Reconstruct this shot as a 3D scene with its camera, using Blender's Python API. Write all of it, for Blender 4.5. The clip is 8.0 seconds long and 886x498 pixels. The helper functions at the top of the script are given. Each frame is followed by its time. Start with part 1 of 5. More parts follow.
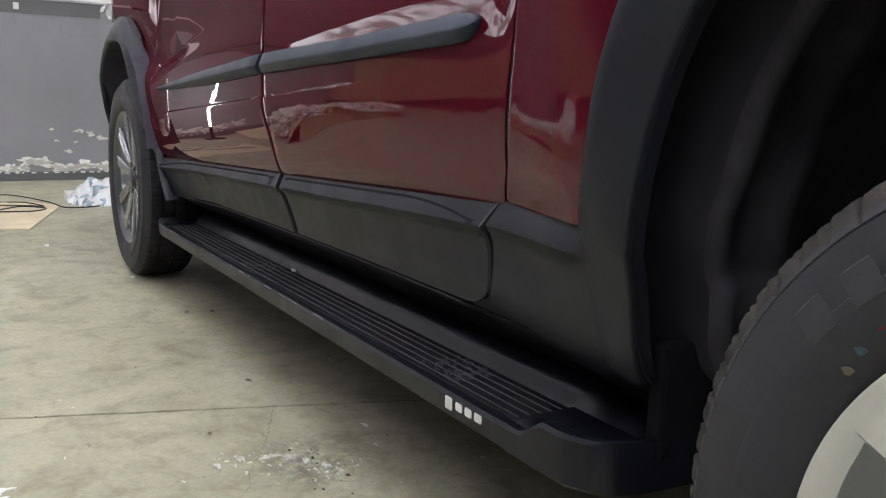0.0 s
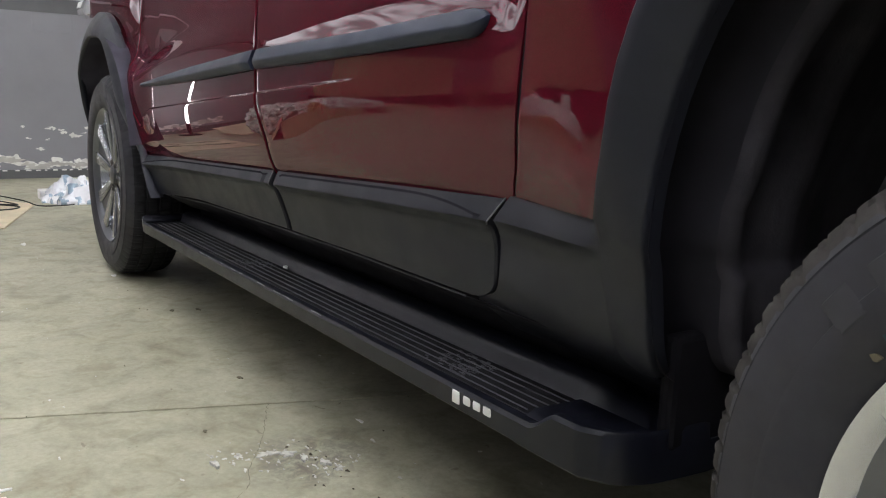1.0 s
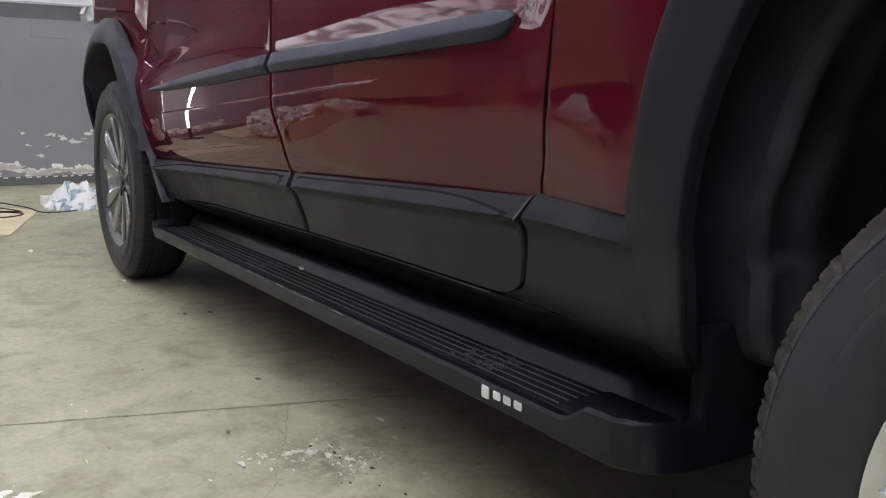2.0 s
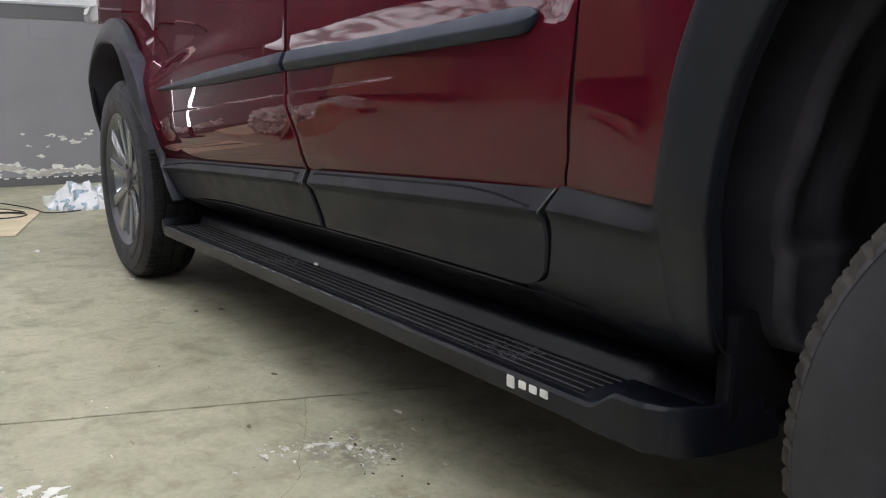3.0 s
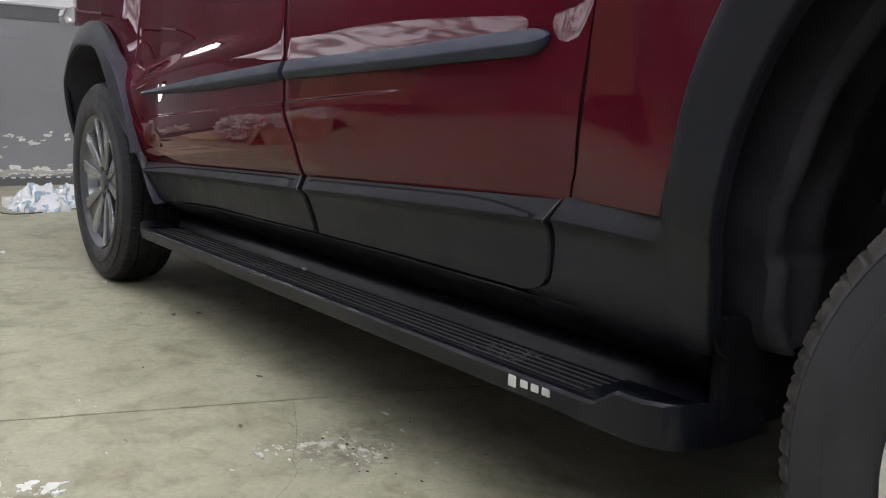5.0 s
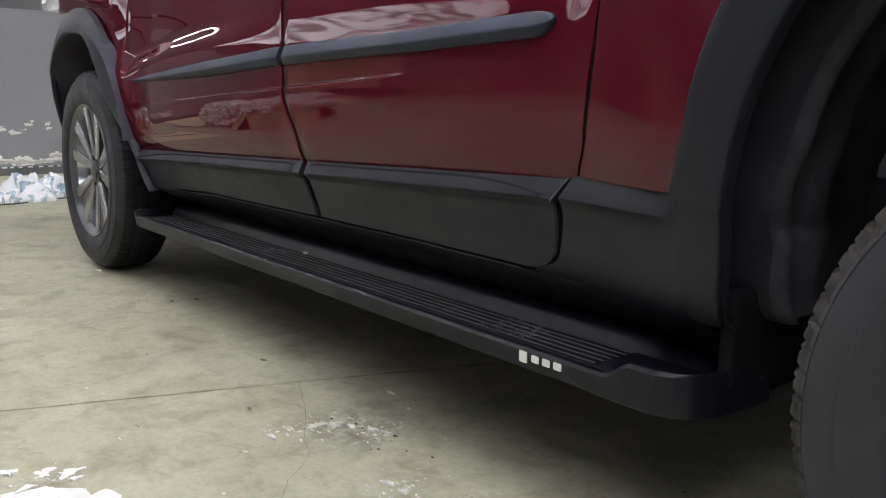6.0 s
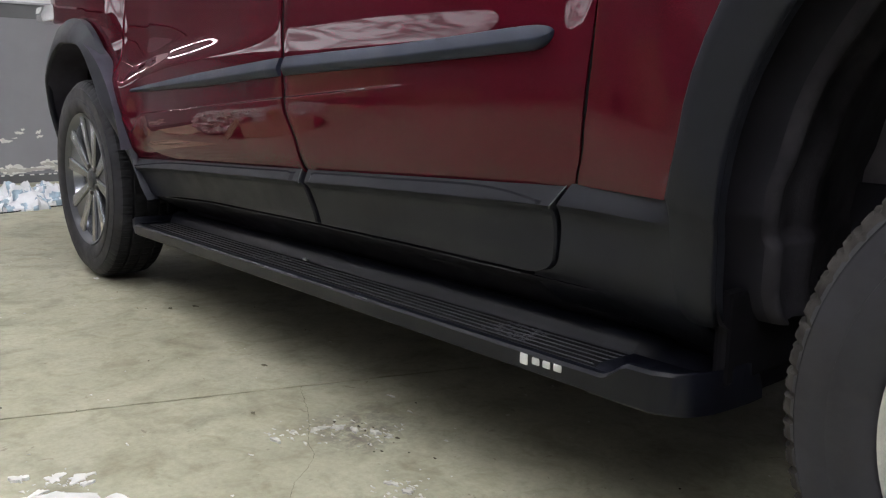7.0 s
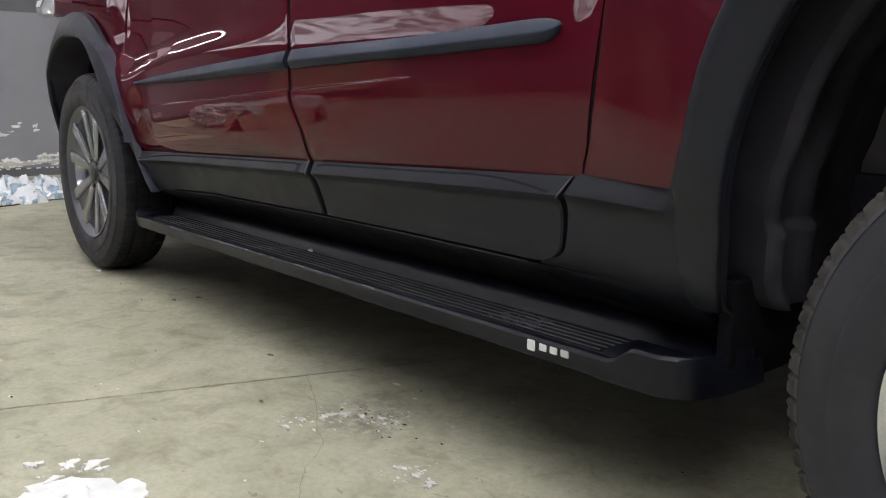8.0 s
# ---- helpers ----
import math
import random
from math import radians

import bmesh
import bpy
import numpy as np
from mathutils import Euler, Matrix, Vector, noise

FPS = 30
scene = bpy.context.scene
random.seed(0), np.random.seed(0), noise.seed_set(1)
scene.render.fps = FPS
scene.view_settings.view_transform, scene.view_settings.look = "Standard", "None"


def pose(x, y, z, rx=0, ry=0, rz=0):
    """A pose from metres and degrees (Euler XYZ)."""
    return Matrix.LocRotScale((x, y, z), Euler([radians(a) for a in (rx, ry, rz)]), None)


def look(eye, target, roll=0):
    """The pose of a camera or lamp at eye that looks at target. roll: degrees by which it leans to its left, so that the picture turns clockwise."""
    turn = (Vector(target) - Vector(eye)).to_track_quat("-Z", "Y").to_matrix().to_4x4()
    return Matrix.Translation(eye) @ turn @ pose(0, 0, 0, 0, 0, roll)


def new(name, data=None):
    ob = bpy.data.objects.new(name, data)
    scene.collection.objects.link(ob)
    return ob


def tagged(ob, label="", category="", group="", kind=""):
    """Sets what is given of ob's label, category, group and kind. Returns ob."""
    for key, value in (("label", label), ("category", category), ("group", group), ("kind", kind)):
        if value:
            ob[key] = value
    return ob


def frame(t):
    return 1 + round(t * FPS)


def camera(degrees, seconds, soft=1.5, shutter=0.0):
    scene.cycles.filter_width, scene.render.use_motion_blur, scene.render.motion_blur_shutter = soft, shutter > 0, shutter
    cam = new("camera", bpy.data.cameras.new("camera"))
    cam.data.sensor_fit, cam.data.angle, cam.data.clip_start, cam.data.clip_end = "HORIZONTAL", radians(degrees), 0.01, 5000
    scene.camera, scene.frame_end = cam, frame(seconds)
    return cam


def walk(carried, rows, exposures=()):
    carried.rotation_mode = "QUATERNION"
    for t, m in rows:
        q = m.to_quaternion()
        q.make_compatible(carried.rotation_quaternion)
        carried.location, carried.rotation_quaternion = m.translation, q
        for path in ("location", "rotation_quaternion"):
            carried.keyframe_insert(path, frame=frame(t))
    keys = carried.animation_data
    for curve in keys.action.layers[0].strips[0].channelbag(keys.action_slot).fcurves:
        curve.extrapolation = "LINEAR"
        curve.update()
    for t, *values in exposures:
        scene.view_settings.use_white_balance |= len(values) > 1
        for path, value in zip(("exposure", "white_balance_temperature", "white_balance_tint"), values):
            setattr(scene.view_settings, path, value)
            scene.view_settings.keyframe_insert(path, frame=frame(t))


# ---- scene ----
cam = camera(56.34, 8.0, soft=1.15)
PATH = [
    (0, (0.5166, -0.5670, 0.6762), (-1.1660, 0.4514, 0.3132), 1.964),
    (0.5, (0.5101, -0.5906, 0.6744), (-1.1566, 0.4563, 0.3194), 2.426),
    (1, (0.4973, -0.6109, 0.6722), (-1.1480, 0.4654, 0.3057), 2.008),
    (1.5, (0.4917, -0.6344, 0.6725), (-1.1493, 0.4491, 0.3073), 1.412),
    (3, (0.4855, -0.7054, 0.6715), (-1.1459, 0.3887, 0.2955), 0.385),
    (3.5, (0.4853, -0.7325, 0.6672), (-1.1330, 0.3844, 0.3018), 0.478),
    (4, (0.4832, -0.7584, 0.6649), (-1.1157, 0.3897, 0.3110), 0.919),
    (5.5, (0.4903, -0.8376, 0.6708), (-1.0651, 0.3731, 0.3318), 2.520),
    (6, (0.4818, -0.8617, 0.6710), (-1.0504, 0.3649, 0.2866), 1.250),
    (6.5, (0.4903, -0.8787, 0.6782), (-1.0274, 0.3691, 0.3047), 0.769),
    (7, (0.4977, -0.9020, 0.6819), (-1.0187, 0.3470, 0.3069), 0.856),
    (7.5, (0.5001, -0.9238, 0.6817), (-0.9973, 0.3510, 0.3178), 0.904),
    (8, (0.5045, -0.9406, 0.6783), (-0.9994, 0.3194, 0.2901), 0.868),
]
EXPOSURES = [(0, 0.35), (0.5, 0.27), (1, 0.28), (1.5, 0.25), (3, 0.25), (3.5, 0.25), (4, 0.22), (5.5, 0.17), (6, 0.39), (6.5, 0.24), (7, 0.26), (7.5, 0.25), (8, 0.32)]
walk(cam, [(t, look(eye, target, roll)) for t, eye, target, roll in PATH], exposures=EXPOSURES)

# ---------------------------------------------------------------- light
CEIL = 3.35
world = bpy.data.worlds.new("world")
scene.world = world
world.use_nodes = True
world.node_tree.nodes["Background"].inputs[0].default_value = (0.6, 0.65, 0.7, 1)
world.node_tree.nodes["Background"].inputs[1].default_value = 0.004


# ---------------------------------------------------------------- materials
def material(name, color, rough=0.5, metal=0.0, coat=0.0, coat_rough=0.03, spec=0.5):
    m = bpy.data.materials.new(name)
    m.use_nodes = True
    b = m.node_tree.nodes["Principled BSDF"]
    b.inputs["Base Color"].default_value = (*color, 1)
    b.inputs["Roughness"].default_value = rough
    b.inputs["Metallic"].default_value = metal
    b.inputs["Coat Weight"].default_value = coat
    b.inputs["Coat Roughness"].default_value = coat_rough
    b.inputs["Specular IOR Level"].default_value = spec
    return m


def nodes(m):
    return m.node_tree.nodes, m.node_tree.links, m.node_tree.nodes["Principled BSDF"]


def noise_tex(m, scale, detail=4.0, rough=0.55, stretch=(1, 1, 1), distort=0.0):
    n, l, b = nodes(m)
    c = n.new("ShaderNodeTexCoord")
    k = n.new("ShaderNodeMapping")
    k.inputs["Scale"].default_value = stretch
    l.new(c.outputs["Object"], k.inputs["Vector"])
    t = n.new("ShaderNodeTexNoise")
    t.inputs["Scale"].default_value = scale
    t.inputs["Detail"].default_value = detail
    t.inputs["Roughness"].default_value = rough
    t.inputs["Distortion"].default_value = distort
    l.new(k.outputs["Vector"], t.inputs["Vector"])
    return t.outputs["Fac"]


def ramp(m, fac, stops):
    n, l, b = nodes(m)
    r = n.new("ShaderNodeValToRGB")
    while len(r.color_ramp.elements) < len(stops):
        r.color_ramp.elements.new(0.5)
    for e, (p, c) in zip(r.color_ramp.elements, stops):
        e.position = p
        e.color = (*c, 1) if len(c) == 3 else (c[0], c[0], c[0], 1)
    l.new(fac, r.inputs["Fac"])
    return r.outputs["Color"]


def mix(m, fac, a, b_, mode="MIX"):
    n, l, b = nodes(m)
    x = n.new("ShaderNodeMix")
    x.data_type, x.blend_type = "RGBA", mode
    for sock, val in ((x.inputs[0], fac), (x.inputs[6], a), (x.inputs[7], b_)):
        if isinstance(val, (int, float)):
            sock.default_value = val
        elif isinstance(val, tuple):
            sock.default_value = (*val, 1)
        else:
            l.new(val, sock)
    return x.outputs[2]


def bump(m, fac, strength=0.3, distance=0.002, chain=None):
    n, l, b = nodes(m)
    k = n.new("ShaderNodeBump")
    k.inputs["Strength"].default_value = strength
    k.inputs["Distance"].default_value = distance
    l.new(fac, k.inputs["Height"])
    if chain is not None:
        l.new(chain, k.inputs["Normal"])
    l.new(k.outputs["Normal"], b.inputs["Normal"])
    return k.outputs["Normal"]


def put(m, socket, out):
    n, l, b = nodes(m)
    l.new(out, b.inputs[socket])


def mottled(name, color, rough=0.5, scale=6.0, vary=0.2, fine=300.0, relief=0.15, depth=0.0006, **kw):
    """A surface with a broad and a fine variation."""
    m = material(name, color, rough, **kw)
    lo = tuple(c * (1 - vary) for c in color)
    hi = tuple(min(1, c * (1 + vary)) for c in color)
    put(m, "Base Color", ramp(m, noise_tex(m, scale, 5), [(0.3, lo), (0.7, hi)]))
    f = noise_tex(m, fine, 3)
    put(m, "Roughness", ramp(m, noise_tex(m, scale * 2.3, 4), [(0.3, (rough * 0.85,)), (0.7, (min(1, rough * 1.15),))]))
    bump(m, f, relief, depth)
    return m


def paint_material():
    m = material("red_paint", (0.06, 0.004, 0.008), 0.5, 0.0, coat=0.76, coat_rough=0.010, spec=0.0)
    put(m, "Base Color", ramp(m, noise_tex(m, 900, 2), [(0.35, (0.063, 0.0033, 0.0100)), (0.65, (0.096, 0.0053, 0.0155))]))
    n, l, b = nodes(m)
    b.inputs["Coat IOR"].default_value = 1.50
    d = noise_tex(m, 7, 4)
    put(m, "Coat Roughness", ramp(m, d, [(0.4, (0.004,)), (0.75, (0.02,))]))
    wave = n.new("ShaderNodeBump")
    wave.inputs["Strength"].default_value = 0.06
    wave.inputs["Distance"].default_value = 0.0022
    l.new(noise_tex(m, 9, 2, 0.4), wave.inputs["Height"])
    l.new(wave.outputs["Normal"], b.inputs["Coat Normal"])
    return m


def concrete_material():
    m = material("concrete", (0.3, 0.29, 0.22), 0.4)
    n, l, b = nodes(m)
    broad = noise_tex(m, 0.9, 6, 0.6)
    mid = noise_tex(m, 5.0, 8, 0.65, distort=0.4)
    blot = noise_tex(m, 13.0, 6, 0.6, distort=0.8)
    fine = noise_tex(m, 70, 6, 0.7)
    c = ramp(m, broad, [(0.3, (0.375, 0.365, 0.258)), (0.5, (0.455, 0.443, 0.322)), (0.72, (0.535, 0.518, 0.390))])
    c = mix(m, 0.85, c, ramp(m, mid, [(0.28, (0.50, 0.47, 0.40)), (0.48, (0.93, 0.93, 0.93)), (0.72, (1.14, 1.14, 1.14))]), "MULTIPLY")
    c = mix(m, 0.6, c, ramp(m, blot, [(0.32, (0.66, 0.62, 0.54)), (0.5, (1.0, 1.0, 1.0)), (0.7, (1.10, 1.10, 1.12))]), "MULTIPLY")
    c = mix(m, 0.4, c, ramp(m, fine, [(0.3, (0.6, 0.6, 0.58)), (0.6, (1.05, 1.05, 1.05))]), "MULTIPLY")
    dark = ramp(m, noise_tex(m, 2.6, 10, 0.72, distort=0.4), [(0.60, (0,)), (0.70, (1,))])
    c = mix(m, mix(m, 1.0, dark, (0.6, 0.6, 0.6), "MULTIPLY"), c, (0.13, 0.125, 0.095))
    scuff = ramp(m, noise_tex(m, 4.2, 9, 0.75, stretch=(1, 1.6, 1), distort=0.6), [(0.62, (0,)), (0.72, (1,))])
    c = mix(m, mix(m, 1.0, scuff, (0.16, 0.16, 0.16), "MULTIPLY"), c, (0.46, 0.45, 0.40))
    # small brown spots, and one dirty patch where the paint has come off
    spot = ramp(m, noise_tex(m, 24, 4, 0.6, distort=0.6), [(0.685, (0,)), (0.72, (1,))])
    c = mix(m, mix(m, 1.0, spot, (0.55, 0.55, 0.55), "MULTIPLY"), c, (0.16, 0.125, 0.085))
    at = n.new("ShaderNodeTexCoord")
    far_off = n.new("ShaderNodeVectorMath")
    far_off.operation = "DISTANCE"
    far_off.inputs[1].default_value = (-0.83, -0.02, 0)
    l.new(at.outputs["Object"], far_off.inputs[0])
    near = ramp(m, far_off.outputs["Value"], [(0.03, (1,)), (0.15, (0,))])
    ragged = ramp(m, noise_tex(m, 30, 6, 0.7, distort=1.0), [(0.42, (0,)), (0.58, (1,))])
    c = mix(m, mix(m, 0.8, mix(m, 1.0, near, ragged, "MULTIPLY"), (0.8, 0.8, 0.8), "MULTIPLY"), c, (0.15, 0.135, 0.115))
    pits = ramp(m, noise_tex(m, 46, 5, 0.6), [(0.66, (0,)), (0.72, (1,))])
    c = mix(m, mix(m, 1.0, pits, (0.45, 0.45, 0.45), "MULTIPLY"), c, (0.20, 0.185, 0.135))
    chalky = ramp(m, noise_tex(m, 11, 8, 0.7), [(0.63, (0,)), (0.74, (1,))])
    c = mix(m, mix(m, 1.0, chalky, (0.30, 0.30, 0.30), "MULTIPLY"), c, (0.62, 0.60, 0.50))
    put(m, "Base Color", c)
    put(m, "Roughness", ramp(m, mid, [(0.3, (0.44,)), (0.7, (0.64,))]))
    b.inputs["Specular IOR Level"].default_value = 0.36
    bump(m, fine, 0.10, 0.0015, bump(m, mid, 0.05, 0.003))
    return m


def wall_material():
    m = material("wall_paint", (0.2, 0.2, 0.21), 0.45)
    a = noise_tex(m, 1.1, 5, 0.6)
    c = ramp(m, a, [(0.3, (0.235, 0.235, 0.252)), (0.7, (0.300, 0.300, 0.320))])
    spots = ramp(m, noise_tex(m, 2.4, 8, 0.7), [(0.62, (0,)), (0.72, (1,))])
    c = mix(m, mix(m, 1.0, spots, (0.5, 0.5, 0.5), "MULTIPLY"), c, (0.12, 0.12, 0.125))
    put(m, "Base Color", c)
    bump(m, noise_tex(m, 25, 6), 0.15, 0.004)
    return m


PAINT = paint_material()
PLASTIC = mottled("black_plastic", (0.0128, 0.0140, 0.0212), 0.48, 5, 0.15, 900, 0.35, 0.0004, spec=0.31)
TRIM = mottled("grey_plastic", (0.0205, 0.0268, 0.0480), 0.46, 5, 0.12, 900, 0.35, 0.0004, spec=0.24)
BOARD = mottled("board_plastic", (0.0056, 0.0063, 0.0112), 0.36, 7, 0.2, 700, 0.3, 0.0004, spec=0.27)
TREAD = mottled("tread_rubber", (0.006, 0.006, 0.0075), 0.62, 9, 0.25, 500, 0.4, 0.0005, spec=0.25)
# Pale colour carries both the ribs' wear and the light on their edges.
RIB = mottled("pale_rib", (0.046, 0.047, 0.053), 0.45, 9, 0.3, 500, 0.4, 0.0005)
WORN = mottled("worn_edge_plastic", (0.16, 0.17, 0.18), 0.4, 30, 0.5, 500, 0.3, 0.0003)
LINER = mottled("liner_felt", (0.058, 0.0545, 0.070), 0.9, 6, 0.3, 300, 0.3, 0.001, spec=0.05)
SILL = mottled("sill_plastic", (0.024, 0.0235, 0.030), 0.7, 6, 0.3, 300, 0.3, 0.001, spec=0.1)
# Pale colour stands for the faint light deep in the wheel housings.
PALE_WELL = mottled("pale_well_wall", (0.20, 0.185, 0.205), 0.9, 8, 0.4, 200, 0.3, 0.001, spec=0.05)
# Two copies of the liner: shade by the rim, faint light further in.
LINER_RIM = mottled("dark_rim_liner", (0.022, 0.0210, 0.0265), 0.85, 6, 0.3, 300, 0.3, 0.001, spec=0.08)
LINER_DEEP = mottled("pale_deep_liner", (0.036, 0.034, 0.040), 0.9, 9, 0.5, 300, 0.3, 0.001, spec=0.05)
BLACK_RUBBER = mottled("black_rubber", (0.0080, 0.0077, 0.0095), 0.8, 8, 0.2, 300, 0.3, 0.0008, spec=0.06)
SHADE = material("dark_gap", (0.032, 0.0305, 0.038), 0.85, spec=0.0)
RUBBER = mottled("tyre_rubber", (0.0375, 0.0370, 0.0425), 0.62, 12, 0.25, 350, 0.25, 0.0006, spec=0.3)
put(RUBBER, "Base Color", mix(RUBBER, ramp(RUBBER, noise_tex(RUBBER, 7, 6, 0.65), [(0.5, (0,)), (0.8, (0.6,))]),
                              ramp(RUBBER, noise_tex(RUBBER, 12, 5), [(0.3, (0.023, 0.023, 0.028)), (0.7, (0.040, 0.0395, 0.048))]), (0.056, 0.048, 0.043)))
# Darkened rubber: the shade on the front tyres' tread is in this colour.
RUBBER_SHADED = mottled("shaded_tread_rubber", (0.0165, 0.0163, 0.0195), 0.7, 12, 0.3, 350, 0.25, 0.0006, spec=0.2)
RUBBER_DUSTY = mottled("dusty_tread_rubber", (0.044, 0.0405, 0.0375), 0.85, 30, 0.45, 350, 0.4, 0.0008, spec=0.15)
RUBBER_PALE = mottled("tyre_lettering", (0.040, 0.0395, 0.0455), 0.58, 14, 0.2, 350, 0.25, 0.0006, spec=0.3)
CHALK_BLUE = material("blue_chalk", (0.022, 0.05, 0.06), 0.7)
CHALK_TAN = material("tan_chalk", (0.10, 0.085, 0.055), 0.7)
RED_LENS = material("red_lens", (0.25, 0.01, 0.01), 0.1, coat=1.0)
ALLOY = material("alloy", (0.60, 0.61, 0.645), 0.22, 0.85)
put(ALLOY, "Roughness", ramp(ALLOY, noise_tex(ALLOY, 9, 3), [(0.3, (0.19,)), (0.7, (0.25,))]))
ALLOY_BRIGHT = material("polished_alloy", (0.62, 0.65, 0.70), 0.20, 0.9)
# Darker copy of the alloy, with the front wheels' shade in its colour.
ALLOY_SHADED = material("shaded_alloy", (0.27, 0.28, 0.30), 0.25, 0.85)
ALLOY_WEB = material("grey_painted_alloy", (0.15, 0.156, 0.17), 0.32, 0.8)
ALLOY_GREY = material("alloy_grey", (0.055, 0.057, 0.062), 0.4, 0.4)
STEEL = mottled("dark_steel", (0.08, 0.075, 0.07), 0.5, 14, 0.4, 200, 0.3, 0.0006, metal=0.8)
WHITE_MARK = mottled("white_mark", (0.72, 0.72, 0.71), 0.45, 30, 0.05)
GLASS = material("tinted_glass", (0.012, 0.014, 0.015), 0.03, coat=0.5)
LAMP_LENS = material("lamp_lens", (0.55, 0.56, 0.58), 0.08, 0.3, coat=1.0)
CONCRETE = concrete_material()
WALL = wall_material()
WALL_DARK = mottled("dark_band_paint", (0.115, 0.117, 0.12), 0.5, 3, 0.1, 40, 0.2, 0.003)
WALL_PALE = mottled("pale_wall", (0.42, 0.42, 0.45), 0.6, 1.2, 0.15, 40, 0.2, 0.003)
WALL_WHITE = mottled("white_wall", (0.80, 0.81, 0.80), 0.6, 2.5, 0.06, 40, 0.2, 0.003)
CEILING = mottled("ceiling_paint", (0.27, 0.27, 0.28), 0.7, 2.0, 0.08, 30, 0.2, 0.003)
PLASTER = mottled("bare_plaster", (0.80, 0.79, 0.75), 0.8, 14, 0.12, 90, 0.4, 0.003)
CARD = mottled("cardboard", (0.50, 0.35, 0.22), 0.75, 5, 0.14, 160, 0.2, 0.0008)
CARD_PALE = mottled("pale_cardboard", (0.70, 0.60, 0.42), 0.75, 6, 0.14, 160, 0.2, 0.0008)
FLAKE_OLD = mottled("worn_paint_flake", (0.60, 0.60, 0.56), 0.6, 60, 0.35, 200, 0.3, 0.001)
FLAKE = mottled("white_paint_flake", (0.78, 0.78, 0.75), 0.6, 25, 0.12, 200, 0.3, 0.001)
YELLOW = mottled("yellow_film", (0.45, 0.32, 0.12), 0.5, 20, 0.2)
CABLE = material("black_cable", (0.012, 0.012, 0.012), 0.5)
SAND = mottled("sandy_plaster", (0.52, 0.50, 0.46), 0.85, 12, 0.15, 90, 0.4, 0.003)
GRIT = mottled("brown_grit", (0.075, 0.062, 0.045), 0.9, 40, 0.4, 200, 0.3, 0.001, spec=0.1)
CRACK = mottled("crack_line", (0.17, 0.158, 0.115), 0.9, 40, 0.4, 200, 0.3, 0.001, spec=0.1)
FILM = mottled("printed_film", (0.85, 0.86, 0.88), 0.25, 9, 0.12, 60, 0.3, 0.002)
FILM_BLUE = mottled("blue_film", (0.36, 0.46, 0.54), 0.25, 18, 0.4, 60, 0.3, 0.002)


def emitter(name, color, strength):
    m = bpy.data.materials.new(name)
    m.use_nodes = True
    n, l = m.node_tree.nodes, m.node_tree.links
    n.clear()
    e, o = n.new("ShaderNodeEmission"), n.new("ShaderNodeOutputMaterial")
    e.inputs[0].default_value, e.inputs[1].default_value = (*color, 1), strength
    l.new(e.outputs[0], o.inputs[0])
    return m


# Unseen glow, added so that the door paint has something bright to reflect.
REFLECT_GLOW = emitter("reflect_glow", (0.95, 0.93, 1.0), 3.1)


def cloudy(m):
    """Uneven brightness over the added glowing band."""
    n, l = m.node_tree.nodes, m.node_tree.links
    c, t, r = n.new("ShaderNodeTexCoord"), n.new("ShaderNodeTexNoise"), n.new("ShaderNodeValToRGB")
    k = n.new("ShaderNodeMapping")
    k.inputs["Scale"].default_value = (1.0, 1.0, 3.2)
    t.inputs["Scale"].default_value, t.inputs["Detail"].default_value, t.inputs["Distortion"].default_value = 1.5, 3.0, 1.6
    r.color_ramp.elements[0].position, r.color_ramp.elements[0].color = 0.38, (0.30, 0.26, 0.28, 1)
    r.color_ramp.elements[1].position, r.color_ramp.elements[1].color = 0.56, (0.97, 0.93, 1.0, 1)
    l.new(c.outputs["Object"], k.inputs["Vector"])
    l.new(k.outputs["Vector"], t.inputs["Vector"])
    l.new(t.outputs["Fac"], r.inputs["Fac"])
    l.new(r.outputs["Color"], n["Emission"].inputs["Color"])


cloudy(REFLECT_GLOW)
TUBE = emitter("tube_glow", (0.958, 0.958, 1.015), 17.6)
TUBE_DIM = emitter("bright_tube_glow", (1.0, 0.97, 0.98), 38.0)
TUBE_STROKE = emitter("stroke_tube_glow", (1.0, 0.97, 0.98), 26.0)


# ---------------------------------------------------------------- mesh helpers
def part(name, bm, mat, parent=None, label="", smooth=40):
    """Links a bmesh as one mesh object, under parent if one is given."""
    bmesh.ops.recalc_face_normals(bm, faces=bm.faces)
    me = bpy.data.meshes.new(name)
    bm.to_mesh(me)
    bm.free()
    for m in mat if isinstance(mat, (list, tuple)) else [mat]:
        me.materials.append(m)
    if smooth:
        me.shade_smooth()
        me.set_sharp_from_angle(angle=radians(smooth))
    ob = new(name, me)
    if parent is not None:
        ob.parent = parent
        up = parent
        base = Matrix()
        while up is not None:
            base = up.matrix_basis @ base
            up = up.parent
        ob.matrix_parent_inverse = Matrix()
        ob.matrix_basis = base.inverted()
    if label:
        ob["label"] = label
    return ob


def thing(name, label, category, at=(0, 0, 0), group="", kind=""):
    ob = new(name)
    ob.location = at
    return tagged(ob, label, category, group, kind)


